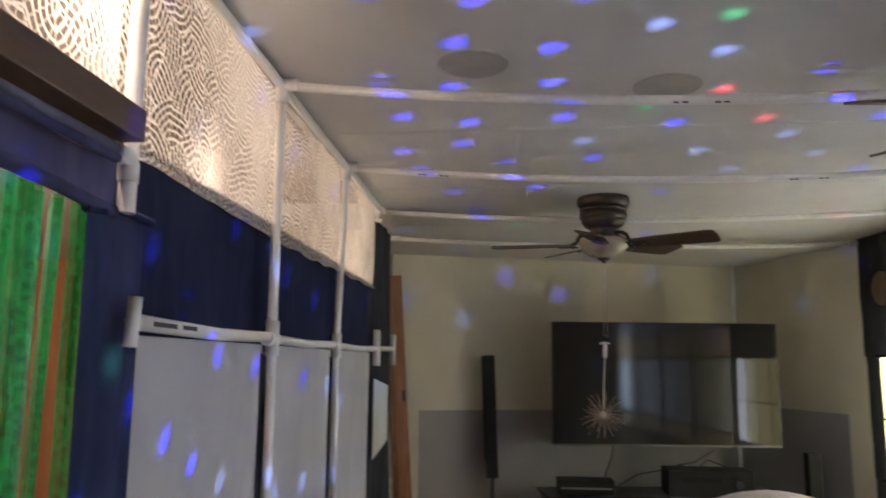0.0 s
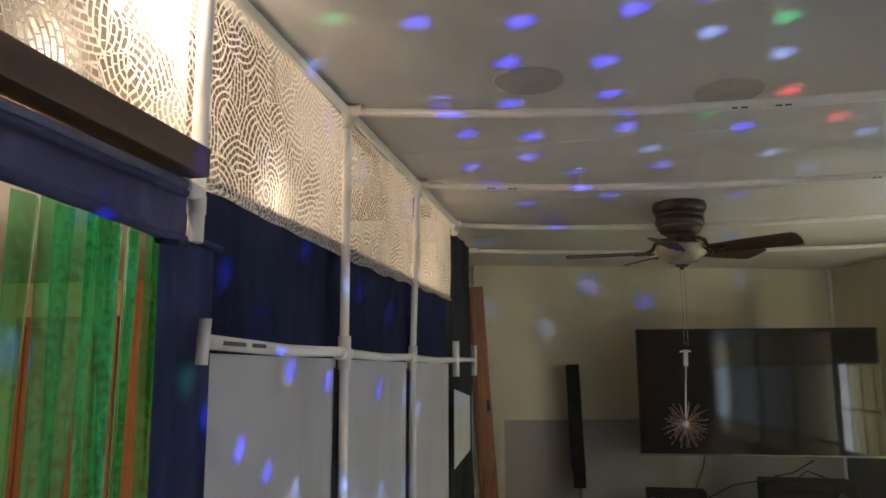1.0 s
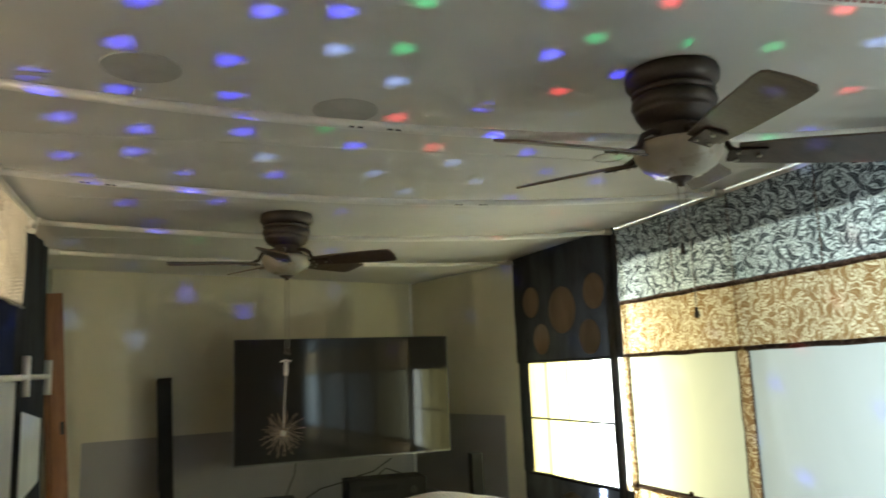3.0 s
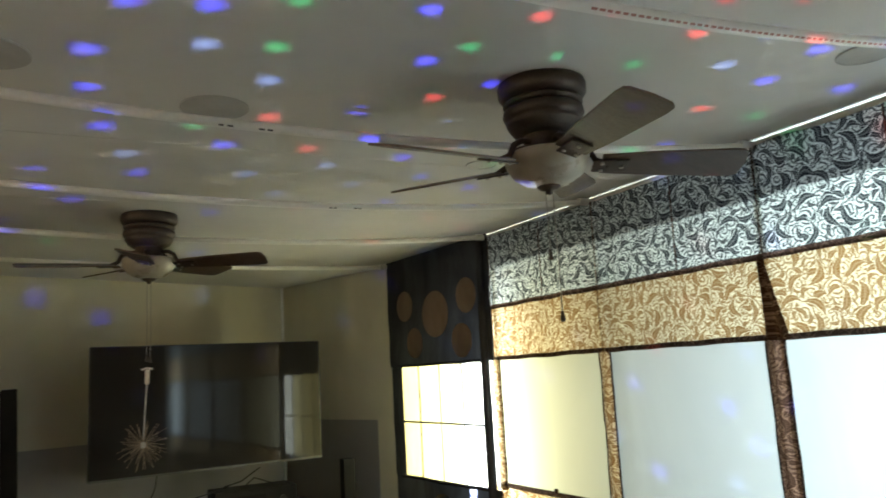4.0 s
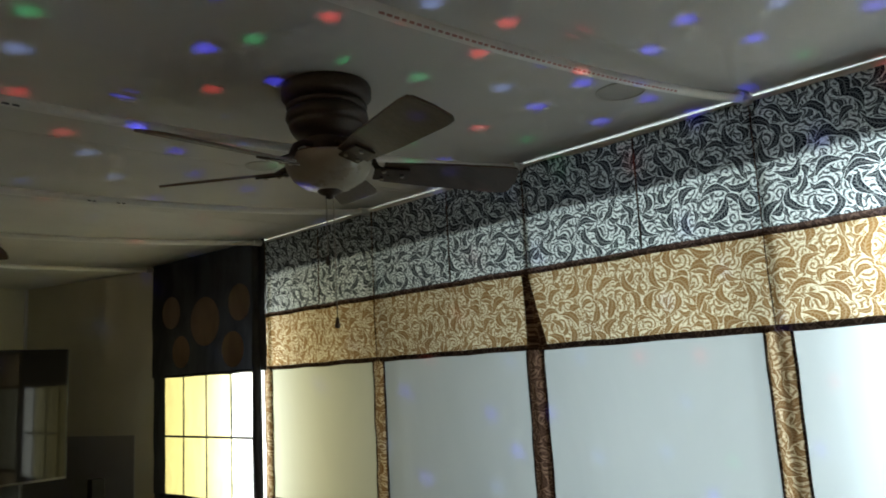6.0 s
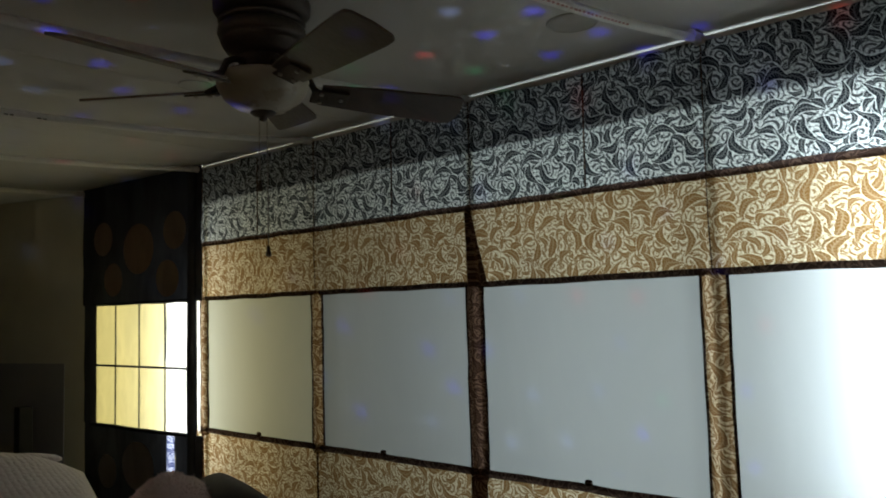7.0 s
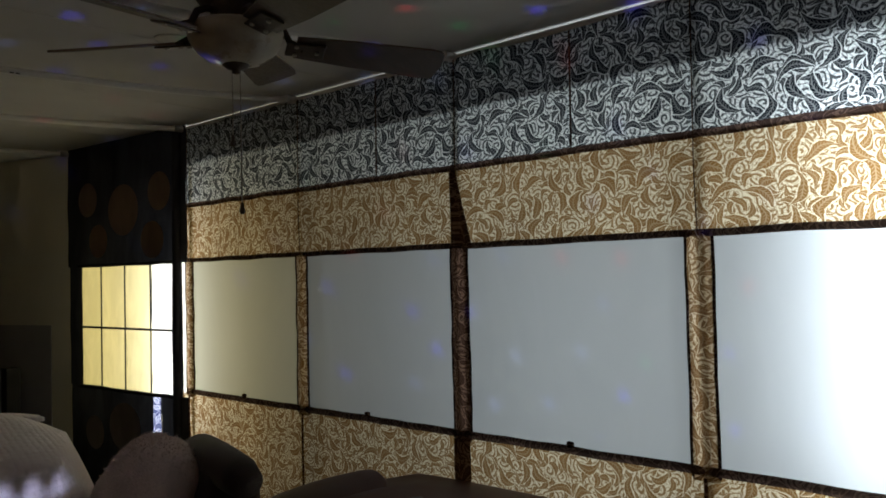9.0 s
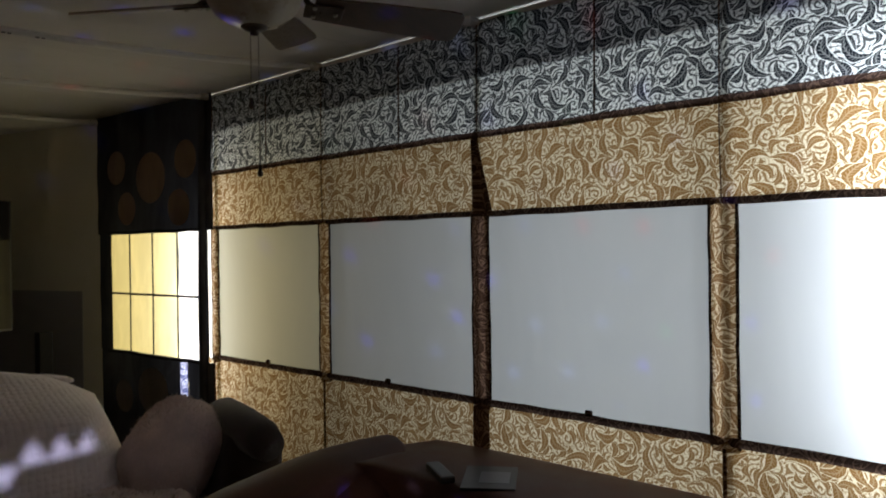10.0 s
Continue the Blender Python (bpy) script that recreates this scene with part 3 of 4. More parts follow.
# ---- ceiling fans ----
def ceiling_fan(x, y, first, lifts, pitch):
    """first: turn of the first blade; lifts: how far each blade rises from level; all in degrees."""
    ob = thing("ceiling_fan", (x, y, CEIL), "dark bronze five-blade ceiling fan with frosted bowl light", "ceiling fan", "ceiling fans")
    c = (x, y, CEIL)
    part("canopy", lathe([(0.0, 0.0), (0.122, 0.0), (0.126, -0.010), (0.125, -0.034), (0.116, -0.046), (0.104, -0.052), (0.0, -0.052)], c), BRONZE, ob, smooth=True)
    part("collar", lathe([(0.098, -0.050), (0.110, -0.055), (0.113, -0.062), (0.107, -0.070), (0.098, -0.072)], c), BRONZE, ob, smooth=True)
    part("motor_housing", lathe([(0.100, -0.070), (0.112, -0.078), (0.115, -0.094), (0.110, -0.106), (0.103, -0.110), (0.107, -0.116), (0.104, -0.124), (0.092, -0.142), (0.072, -0.154), (0.0, -0.156)], c), BRONZE, ob, smooth=True)
    part("switch_housing", lathe([(0.062, -0.150), (0.060, -0.200), (0.072, -0.207), (0.0, -0.207)], c), BRONZE, ob, smooth=True)
    bowl = part("bowl", lathe([(0.108, -0.205), (0.118, -0.209), (0.120, -0.219), (0.115, -0.240), (0.097, -0.269), (0.069, -0.288), (0.037, -0.298), (0.0, -0.300)], c), BOWL, ob, "frosted glass bowl", smooth=True)
    part("finial", lathe([(0.030, -0.294), (0.034, -0.300), (0.024, -0.308), (0.010, -0.312), (0.011, -0.319), (0.0, -0.323)], c, 20), BRONZE, bowl, smooth=True)
    for k in range(5):
        a = radians(first + 72 * k)
        m = Matrix.Translation((x, y, CEIL - 0.232)) @ Matrix.Rotation(a, 4, "Z") @ Matrix.Rotation(radians(-lifts[k]), 4, "Y")
        bm = bmesh.new()
        tube([m @ Vector(p) for p in ((0.055, 0, 0.058), (0.090, 0, 0.056), (0.116, 0, 0.042), (0.134, 0, 0.010), (0.170, 0, -0.006))], 0.009, 8, bm)
        box(bm, 0.125, 0.225, -0.030, 0.030, -0.012, -0.006, 0.004, m=m @ Matrix.Rotation(radians(-pitch), 4, "X"))
        arm = part("blade_arm", bm, BRONZE, ob, smooth=False)
        for sx, sy in ((0.15, -0.018), (0.15, 0.018), (0.205, 0.0)):
            part("screw", lathe([(0.006, -0.012), (0.006, -0.016), (0.0, -0.017)], (0, 0, 0), 8), CHAIN, ob).matrix_local = Matrix.Translation(-Vector((x, y, CEIL))) @ m @ Matrix.Rotation(radians(-pitch), 4, "X") @ Matrix.Translation((sx, sy, 0)) @ Matrix.Translation((x, y, CEIL))
        outline = [(0.150, -0.044), (0.30, -0.058), (0.50, -0.067), (0.531, -0.064), (0.542, -0.052), (0.548, 0.0), (0.542, 0.052), (0.531, 0.064), (0.50, 0.067), (0.30, 0.058), (0.150, 0.044)]
        tilt = m @ Matrix.Rotation(radians(-pitch), 4, "X")
        bm = bmesh.new()
        top = [bm.verts.new(tilt @ Vector((u, v, 0.001))) for u, v in outline]
        low = [bm.verts.new(tilt @ Vector((u, v, -0.0055))) for u, v in outline]
        bm.faces.new(top)
        bm.faces.new(low[::-1])
        for i in range(len(outline)):
            j = (i + 1) % len(outline)
            bm.faces.new((top[j], top[i], low[i], low[j])).material_index = 1
        part("blade", bm, [BLADE, BLADE_EDGE], ob, "dark walnut blade")
    return ob


FAN_FAR, FAN_NEAR = (0.514, 3.65), (1.312, 1.648)
far_fan = ceiling_fan(*FAN_FAR, -104, (-3.1, -0.1, 3.0, 2.0, -1.8), 14)
near_fan = ceiling_fan(*FAN_NEAR, -102, (-0.3, -3.0, 4.2, 3.2, -1.2), 17)


def pull_chain(parent, x, y, z0, z1, knob):
    bm = tube([(x, y, z0), (x + 0.001, y, (z0 + z1) / 2), (x, y, z1)], 0.0014, 6)
    for i in range(int((z0 - z1) / 0.012)):
        bmesh.ops.create_icosphere(bm, subdivisions=1, radius=0.0024, matrix=Matrix.Translation((x, y, z0 - 0.012 * i)))
    part("pull_chain", bm, CHAIN, parent)
    part("pull_knob", lathe([(0.0, 0.0), (0.004, -0.003), (0.005, -0.014), (0.008, -0.024), (0.005, -0.030), (0.0, -0.031)], (x, y, z1), 14), knob, parent, smooth=True)


pull_chain(near_fan, 1.305, 1.656, 2.14, 1.97, BRONZE)
pull_chain(near_fan, 1.319, 1.642, 2.14, 1.80, BRONZE)
pull_chain(far_fan, 0.506, 3.648, 2.14, 1.80, BRONZE)
pull_chain(far_fan, 0.522, 3.648, 2.14, 1.795, BRONZE)

# starburst ornament hanging from the far fan's chains
star = thing("starburst_ornament", (0.508, 3.648, 1.74), "spiky wire starburst light hanging from the fan chains", "ornament")
part("hook", tube([(0.484, 3.648, 1.735), (0.508, 3.648, 1.742), (0.533, 3.648, 1.737)], 0.004, 8), PVC, star)
part("battery_tube", tube([(0.510, 3.648, 1.735), (0.508, 3.648, 1.67)], 0.010, 12), PVC, star, "white plastic tube")
part("cord", tube([(0.508, 3.648, 1.67), (0.501, 3.648, 1.55), (0.496, 3.650, 1.43)], 0.0028, 6), PVC, star)
bm = bmesh.new()
hub = Vector((0.495, 3.650, 1.405))
for i in range(72):
    zz = 1 - 2 * (i + 0.5) / 72
    a = i * 2.39996
    d = Vector((math.sqrt(1 - zz * zz) * math.cos(a), math.sqrt(1 - zz * zz) * math.sin(a), zz))
    ln = random.uniform(0.075, 0.125)
    tip = hub + d * ln + Vector((0, 0, -0.012 * random.random()))
    tube([hub, hub + d * ln * 0.55, tip], 0.0007, 4, bm)
    if i % 2 == 0:
        bmesh.ops.create_icosphere(bm, subdivisions=1, radius=0.0026, matrix=Matrix.Translation(tip))
part("wires", bm, FIBRE, star, "thin copper wires with bead tips")
part("hub", lathe([(0.0, 0.016), (0.012, 0.008), (0.012, -0.008), (0.0, -0.016)], hub, 14), PVC, star, smooth=True)

# ---- the cloth wall beside the windows ----
EX = 2.40
BAYS = [3.725, 2.755, 1.825, 0.907, -0.03, -0.96]


def drape(x, y0, y1, z0, z1, amp=0.006, seed=0.0, droop=0.0, nu=24, nv=10, wave=3.0):
    """A hanging cloth between two posts, with slack folds."""
    def place(u, v):
        y, z = y0 + (y1 - y0) * u, z0 + (z1 - z0) * v
        edge = math.sin(math.pi * u)
        dx = amp * (wob(y * wave + seed, z * 0.8, seed) + 0.5 * wob(y * wave * 3, z * 2.2, seed))
        return Vector((x + dx * (0.4 + 0.6 * edge), y, z - droop * edge * (1 - v) + 0.003 * wob(y * 9, seed)))
    return sheet(place, nu, nv)


def cloth_bay(y0, y1, index):
    ob = thing("cloth_wall_bay", (EX, (y0 + y1) / 2, 0.02), "bay of damask cloth wall with a plain white centre sheet" if index < 4 else "unseen end bay of the cloth wall, red-brown sheet added for the screen's reflection", "cloth wall", "bays of the cloth wall")
    seed = index * 3.1
    part("top_band", drape(EX, y0 + (0 if index else 0.09), y1, 2.01, 2.425, 0.007, seed), DAMASK_NAVY, ob, "navy and white leaf-print cloth")
    # hidden grey sheet added to give the band's upper part its shadow
    part("band_shade", drape(EX + 0.012, y0, y1, 2.215 + 0.012 * wob(seed, 1.0), 2.42, 0.004, seed + 1), SHADE_LINING, ob, "grey sheet added behind the band to shade its upper part")
    part("middle_band", drape(EX - 0.001, y0 + (0 if index else 0.09), y1, 1.715, 2.0, 0.008, seed + 2), DAMASK_GOLD, ob, "gold and cream leaf-print cloth")
    part("centre_sheet", drape(EX + 0.004, y0 - 0.030, y1 + 0.030, 1.005, 1.72, 0.004, seed + 3, wave=1.2), (YELLOW_LIT_SHEET, WHITE_SHEET, WHITE_SHEET, WHITE_SHEET, RED_BROWN)[index], ob, "plain sheet of cloth")
    part("lower_band", drape(EX - 0.001, y0 + (0 if index else 0.09), y1, 0.03, 1.0, 0.012, seed + 4, nv=20), DAMASK_GOLD, ob, "gold and cream leaf-print cloth")
    for z, w in ((2.004, 0.012), (1.709, 0.011), (1.010, 0.014)):
        part("binding", sheet(lambda u, v, z=z, w=w: Vector((EX - 0.009 + 0.004 * wob(u * 5, z, seed) - 0.004 * math.sin(math.pi * v), y0 + (y1 - y0) * u,
                              z - w + 2 * w * v + 0.004 * wob(u * 6, z, seed + 5))), 30, 4), BINDING, ob, "dark brown binding")
    part("rail", tube([(EX + 0.012, y0, 2.425), (EX + 0.012, y1, 2.425)], PIPE_R, 10), PVC, ob)
    mid = (y0 + y1) / 2 + 0.06
    part("seam", tube([(EX - 0.010, mid - 0.10 if index else mid - 0.1, 2.02), (EX - 0.010, mid - 0.105, 2.41)], 0.0035, 6), BINDING, ob, "stitched seam")
    return ob


for i in range(len(BAYS) - 1):
    cloth_bay(BAYS[i], BAYS[i + 1], i)

for i, (y, w) in enumerate(zip([BAYS[0] - 0.025] + BAYS[1:], (0.070, 0.075, 0.080, 0.082, 0.085, 0.09))):
    ob = thing("cloth_post", (EX - 0.01, y, 0.02), "post wrapped in gold leaf-print cloth", "cloth-wrapped post", "posts of the cloth wall")

    def strip(u, v, z0, z1, w=w, y=y, i=i):
        yy = y + (u - 0.5) * w * (1 + 0.10 * wob(v * 4, i))
        return Vector((EX - 0.004 - 0.010 * math.sin(math.pi * u) + 0.004 * wob(u * 3, v * 9, i), yy + 0.006 * wob(v * 3, i + 4), z0 + (z1 - z0) * v))
    part("lower_sleeve", sheet(lambda u, v: strip(u, v, 0.98, 1.715), 8, 24), DAMASK_BROWN if i == 2 else DAMASK_POST, ob)
    for side in (0.0, 1.0):
        part("hem", tube([strip(side, v / 12, 0.99, 1.71) for v in range(13)], 0.0045, 6), BINDING, ob, "dark hem")
    part("pole", tube([(EX + 0.026, y, 0.02), (EX + 0.026, y, 2.42)], PIPE_R, 10), PVC, ob)
    # seam line whose dark colour also stands for the pole's shadow
    part("seam_and_pole_shade", tube([(EX - 0.012, y, 1.71), (EX - 0.013, y + 0.004, 1.9), (EX - 0.012, y - 0.002, 2.42)], 0.0020, 8), DAMASK_BROWN, ob, "dark gathered seam, darkened to add to the pole's shade")
    low_w = 0.075 if i == 2 else 0.012
    part("base_sleeve", sheet(lambda u, v: Vector((EX - 0.013 - 0.006 * math.sin(math.pi * u), y + (u - 0.5) * low_w * (1 + 0.2 * wob(v * 5, i)), 0.03 + 0.96 * v)), 6, 14), DAMASK_BROWN, ob, "gathered cloth sleeve")
# loose gathered fold beside one post
bm = sheet(lambda u, v: Vector((EX - 0.030 - 0.010 * math.sin(3 * u * math.pi), 1.86 - 0.10 * u * (1 - 0.75 * v) - 0.02, 1.70 + 0.29 * v)), 10, 10)
single("cloth_fold", bm, DAMASK_BROWN, "dark brown gathered fold of cloth at a post", "cloth fold")

# small dark knobs on the sheets' lower edge
for y in (3.2, 2.33, 1.36, 0.30):
    single("clip", pad((EX - 0.014, y, 1.03), (0.012, 0.026, 0.020), cuts=3), DAMASK_BROWN, "small dark clip on the lower binding", "clip", "clips on the binding", smooth=True)

# ---- black curtain with a lit grid window ----
A3, B3 = Vector((2.385, 3.745, 0)), Vector((2.287, 4.94, 0))
DIR3 = (B3 - A3).normalized()
IN3 = Vector((-DIR3.y, DIR3.x, 0))


def on3(y, z, off=0.0):
    u = (y - A3.y) / (B3.y - A3.y)
    p = A3.lerp(B3, u) + IN3 * off
    return Vector((p.x, p.y, z))


def panel3(y0, y1, z0, z1, off=0.0, amp=0.008, seed=0.0, nu=16, nv=12):
    return sheet(lambda u, v: on3(y0 + (y1 - y0) * u, z0 + (z1 - z0) * v, off + amp * wob(u * 4 + seed, v * 3, seed)) + Vector((0, 0.006 * wob(v * 5, seed) * (u in (0.0, 1.0)), 0)), nu, nv)


bay = thing("black_curtain", (2.34, 4.34, 0.02), "black cloth curtain with a glowing cream grid window and tan discs", "curtain")
part("top_panel", panel3(3.706, 4.935, 1.70, 2.462, seed=1), BLACK_CLOTH, bay)
part("bottom_panel", panel3(3.706, 3.945, 0.03, 0.975, seed=2, nu=5), BLACK_CLOTH, bay)
part("bottom_panel", panel3(4.015, 4.90, 0.03, 0.975, seed=2), BLACK_CLOTH, bay)
part("bottom_panel", panel3(3.945, 4.015, 0.03, 0.62, seed=2, nu=3), BLACK_CLOTH, bay)
part("side_panel", panel3(3.755, 3.825, 0.97, 1.705, 0.002, seed=3, nu=3), BLACK_CLOTH, bay)
part("side_panel", panel3(4.765, 4.91, 0.97, 1.705, 0.002, seed=4, nu=4), BLACK_CLOTH, bay)
COLS = [3.815, 4.042, 4.297, 4.547, 4.775]
for i in range(4):
    for z0, z1 in ((0.970, 1.330), (1.330, 1.700)):
        part("pane", panel3(COLS[i], COLS[i + 1], z0, z1, -0.004, 0.006, i + z0, 8, 10), PALE_SHEET if i == 0 else CREAM_SHEET, bay, "cream cloth pane lit from behind")
for y in COLS[1:4]:
    part("grid_bar", tube([on3(y + 0.004 * wob(z, y), z, 0.006) for z in (0.972, 1.15, 1.33, 1.51, 1.70)], 0.0045, 6), BLACK_CLOTH, bay)
part("grid_bar", tube([on3(3.82 + 0.95 * k / 8, 1.330 + 0.004 * wob(k, 2.0), 0.006) for k in range(9)], 0.007, 6), BLACK_CLOTH, bay)
part("hem", tube([on3(3.80 + 1.0 * k / 8, 1.703 + 0.006 * wob(k * 0.7, 1.0), 0.006) for k in range(9)], 0.009, 8), BLACK_CLOTH, bay)
part("hem", tube([on3(3.78 + 1.03 * k / 8, 0.968 + 0.008 * wob(k * 0.7, 5.0), 0.006) for k in range(9)], 0.011, 8), BLACK_CLOTH, bay)
part("post", tube([on3(3.785, 0.02, 0.014), on3(3.79, 1.3, 0.016), on3(3.77, 2.42, 0.012)], 0.022, 10), BLACK_CLOTH, bay)
for y, z, ry, rz in ((4.68, 2.107, 0.105, 0.104), (4.297, 2.022, 0.155, 0.150), (3.94, 2.104, 0.106, 0.108), (4.565, 1.850, 0.100, 0.101), (4.01, 1.835, 0.110, 0.105),
                     (4.30, 0.76, 0.16, 0.14), (4.62, 0.70, 0.10, 0.10), (4.00, 0.66, 0.09, 0.09)):
    bm = bmesh.new()
    hub3 = bm.verts.new(on3(y, z, 0.016))
    rim = [bm.verts.new(on3(y + ry * math.cos(2 * math.pi * k / 28), z + rz * math.sin(2 * math.pi * k / 28), 0.012)) for k in range(28)]
    for k in range(28):
        bm.faces.new((hub3, rim[k], rim[(k + 1) % 28]))
    part("disc", bm, DISC_FELT if z > 1.5 else DIM_FELT, bay, "round tan felt disc" if z > 1.5 else "")
# pale strip put in where light comes through the gap beside the curtain
part("light_slit_strip", drape(EX - 0.006, 3.736, 3.768, 0.985, 1.70, 0.001, 1.0, nu=2, nv=8), PALE_SHEET, bay, "pale backlit strip standing in for a slit of light")
single("ribbon", panel3(3.940, 4.020, 0.61, 0.965, 0.010, 0.003, 9, 4, 10), RIBBON, "blue and white patterned ribbon hanging on the black curtain", "ribbon")

# ---- lace and navy wall ----
WX = -0.625
LBAYS = [1.13, 2.02, 2.935, 3.80]


def sag(y):
    """How far the wall leans out at y."""
    return -0.022 * max(0.0, 1 - abs(y - 2.935) / 0.9)


def lace_bay(y0, y1, index):
    ob = thing("lace_wall_bay", (WX, (y0 + y1) / 2, 0.02), "bay of pipe wall with lace, navy cloth and grey-white felt", "cloth wall", "bays of the lace wall")
    s = index * 2.7 + 11
    end = y1 if index < 2 else y1 - 0.08
    low = 2.0

    def lace_at(u, v):
        y = y0 + (end - y0) * u
        z = low + 0.012 * wob(y * 7, s) + 0.02 * math.sin(y * 2.2) * 0.5 + (2.425 - low) * v
        return Vector((WX - 0.006 + 0.020 * wob(y * 3.5, z * 1.4, s) * (0.3 + 0.7 * math.sin(math.pi * v)), y, z))
    part("lace", sheet(lace_at, 36, 14), LACE, ob, "white lace lit from behind")
    part("lace_edge", tube([lace_at(k / 24, 0.0) + Vector((0.004, 0, 0)) for k in range(25)], 0.006, 6), LACE, ob, "gathered lace edge")
    part("navy_cloth", drape(WX - 0.030, y0 + (0.10 if index == 0 else -0.02), end + 0.02, 1.69, 2.03, 0.010, s + 1, nu=20), NAVY, ob, "plain navy cloth")
    ragged = y0 + (0.150 if index == 0 else 0.012)

    def felt(u, v):
        z = 0.03 + (1.685 - 0.03) * v
        y = ragged + (end - 0.012 - ragged) * u
        if u == 0.0:
            y += 0.014 * wob(z * 9, s) + 0.008 * wob(z * 31, s)
        return Vector((WX - 0.004 + sag(y) + 0.005 * wob(y * 2, z, s), y, z))
    part("felt_panel", sheet(felt, 10, 44), PANEL, ob, "grey-white felt panel")
    part("backing", drape(WX - 0.046, y0 + (0.10 if index == 0 else -0.02), end + 0.02, 0.03, 1.72, 0.004, s + 4), NAVY, ob)
    part("top_rail", tube([(WX + 0.012, y0, 2.425), (WX + 0.012, y1, 2.425)], PIPE_R, 12), PVC, ob)
    part("cross_rail", tube([(WX + 0.012 + sag(y0) + (0.046 if index == 0 else 0.0), y0 + (0.03 if index == 0 else 0.0), 1.702), (WX + 0.012 + sag((y0 + y1) / 2) + (0.026 if index == 0 else 0.0), (y0 + y1) / 2, 1.697), (WX + 0.012 + sag(y1), y1, 1.705)], PIPE_R, 12), PVC, ob)
    if index == 0:
        for a, b in ((1.20, 1.30), (1.33, 1.40)):
            mid = (a + b) / 2
            lie = Matrix.Translation((WX + 0.012 + 0.046 - 0.048 * (mid - 1.16) + PIPE_R, mid, 1.701)) @ Matrix.Rotation(radians(2.8), 4, "Z")
            part("print", block(-0.001, 0.0008, (a - b) / 2, (b - a) / 2, -0.004, 0.004, m=lie), INK, ob, "printed marking on the pipe")
    return ob


for i in range(3):
    lace_bay(LBAYS[i], LBAYS[i + 1], i)

for y, zs in ((2.02, (0.02, 2.425)), (2.935, (0.02, 2.425))):
    bow = -0.022 if y > 2.5 else 0.0
    ob = thing("pipe_post", (WX + 0.014, y, 0.02), "white plastic pipe post of the lace wall", "pipe post", "posts of the lace wall")
    part("pipe", tube([(WX + 0.016 + bow, y, zs[0]), (WX + 0.020 + bow, y + 0.004, 1.2), (WX + 0.016 + bow, y, 1.70), (WX + 0.014 + 0.35 * bow, y, 2.15), (WX + 0.014, y, zs[1])], PIPE_R, 14), PVC, ob)
    part("tee", tube([(WX + 0.017 + bow, y, 1.655), (WX + 0.017 + bow, y, 1.75)], PIPE_R * 1.38, 14), PVC, ob, "white cross fitting")
    part("tee_arm", tube([(WX + 0.014 + bow, y - 0.045, 1.70), (WX + 0.014 + bow, y + 0.045, 1.70)], PIPE_R * 1.38, 14), PVC, ob)
    part("corner_fitting", tube([(WX + 0.014, y, 2.37), (WX + 0.014, y, 2.43)], PIPE_R * 1.38, 14), PVC, ob)
    part("sleeve", drape(WX - 0.002 + bow, y - 0.035, y + 0.020, 0.03, 1.66, 0.004, y, nu=4, nv=14), BLACK_CLOTH, ob, "dark cloth strip behind the post")

# end bay: black cloth, a sheet of paper, short pipes
end_bay = thing("black_end_curtain", (WX - 0.02, 4.2, 0.02), "black cloth at the lace wall's end with a white paper sheet", "curtain")
part("cloth", sheet(lambda u, v: Vector((WX - 0.030 + 0.016 * wob(u * 5, v * 3, 2.0), 3.74 + (0.74 + 0.25 * (1 - v)) * u, 0.03 + (2.405 - 0.03) * v)), 16, 24), BLACK_CLOTH, end_bay)
part("cross_rail", tube([(WX + 0.010, 3.80, 1.705), (WX - 0.006, 4.50, 1.715)], PIPE_R, 12), PVC, end_bay)
for y, x in ((3.80, WX + 0.012), (4.48, WX - 0.004)):
    part("tee", tube([(x, y, 1.62), (x, y, 1.80)], PIPE_R * 1.3, 12), PVC, end_bay, "white pipe fitting")
part("top_cap", tube([(WX + 0.012, 3.76, 2.36), (WX + 0.012, 3.80, 2.425)], PIPE_R * 1.4, 12), PVC, end_bay)
part("foot_elbow", tube([(WX - 0.03, 4.66, 0.93), (WX - 0.03, 4.60, 0.86), (WX - 0.03, 4.60, 0.03)], PIPE_R * 1.2, 12), PVC, end_bay)
bm = sheet(lambda u, v: Vector((WX - 0.006, 3.84 + 0.50 * u, 1.15 + 0.05 * u * (1 - v) + (0.405 - 0.05 * u) * v + 0.0 * v)), 6, 6)
part("paper", bm, PAPER, end_bay, "white sheet of paper")

# ---- doorway with green strips ----
door_post = thing("doorway_post", (WX + 0.035, 1.135, 0.02), "white pipe upright of the cloth doorway with fittings", "pipe post")
UX = WX + 0.040
part("upright", tube([(UX, 1.135, 1.875), (UX, 1.135, 2.425)], PIPE_R * 1.1, 14), PVC, door_post)
part("elbow", tube([(UX, 1.09, 1.965), (UX, 1.128, 1.965), (UX, 1.135, 1.955), (UX, 1.135, 1.925)], PIPE_R * 1.25, 14), PVC, door_post, "white pipe elbow")
part("tee", tube([(UX + 0.016, 1.150, 1.662), (UX + 0.020, 1.150, 1.742)], PIPE_R * 0.80, 14), PVC, door_post, "white tee fitting")
part("tee_arm", tube([(UX + 0.018, 1.150, 1.703), (UX + 0.014, 1.195, 1.7025)], PIPE_R * 0.98, 14), PVC, door_post)
part("lower_pipe", tube([(WX - 0.004, 1.15, 0.02), (WX - 0.004, 1.15, 1.68)], PIPE_R, 12), PVC, door_post)
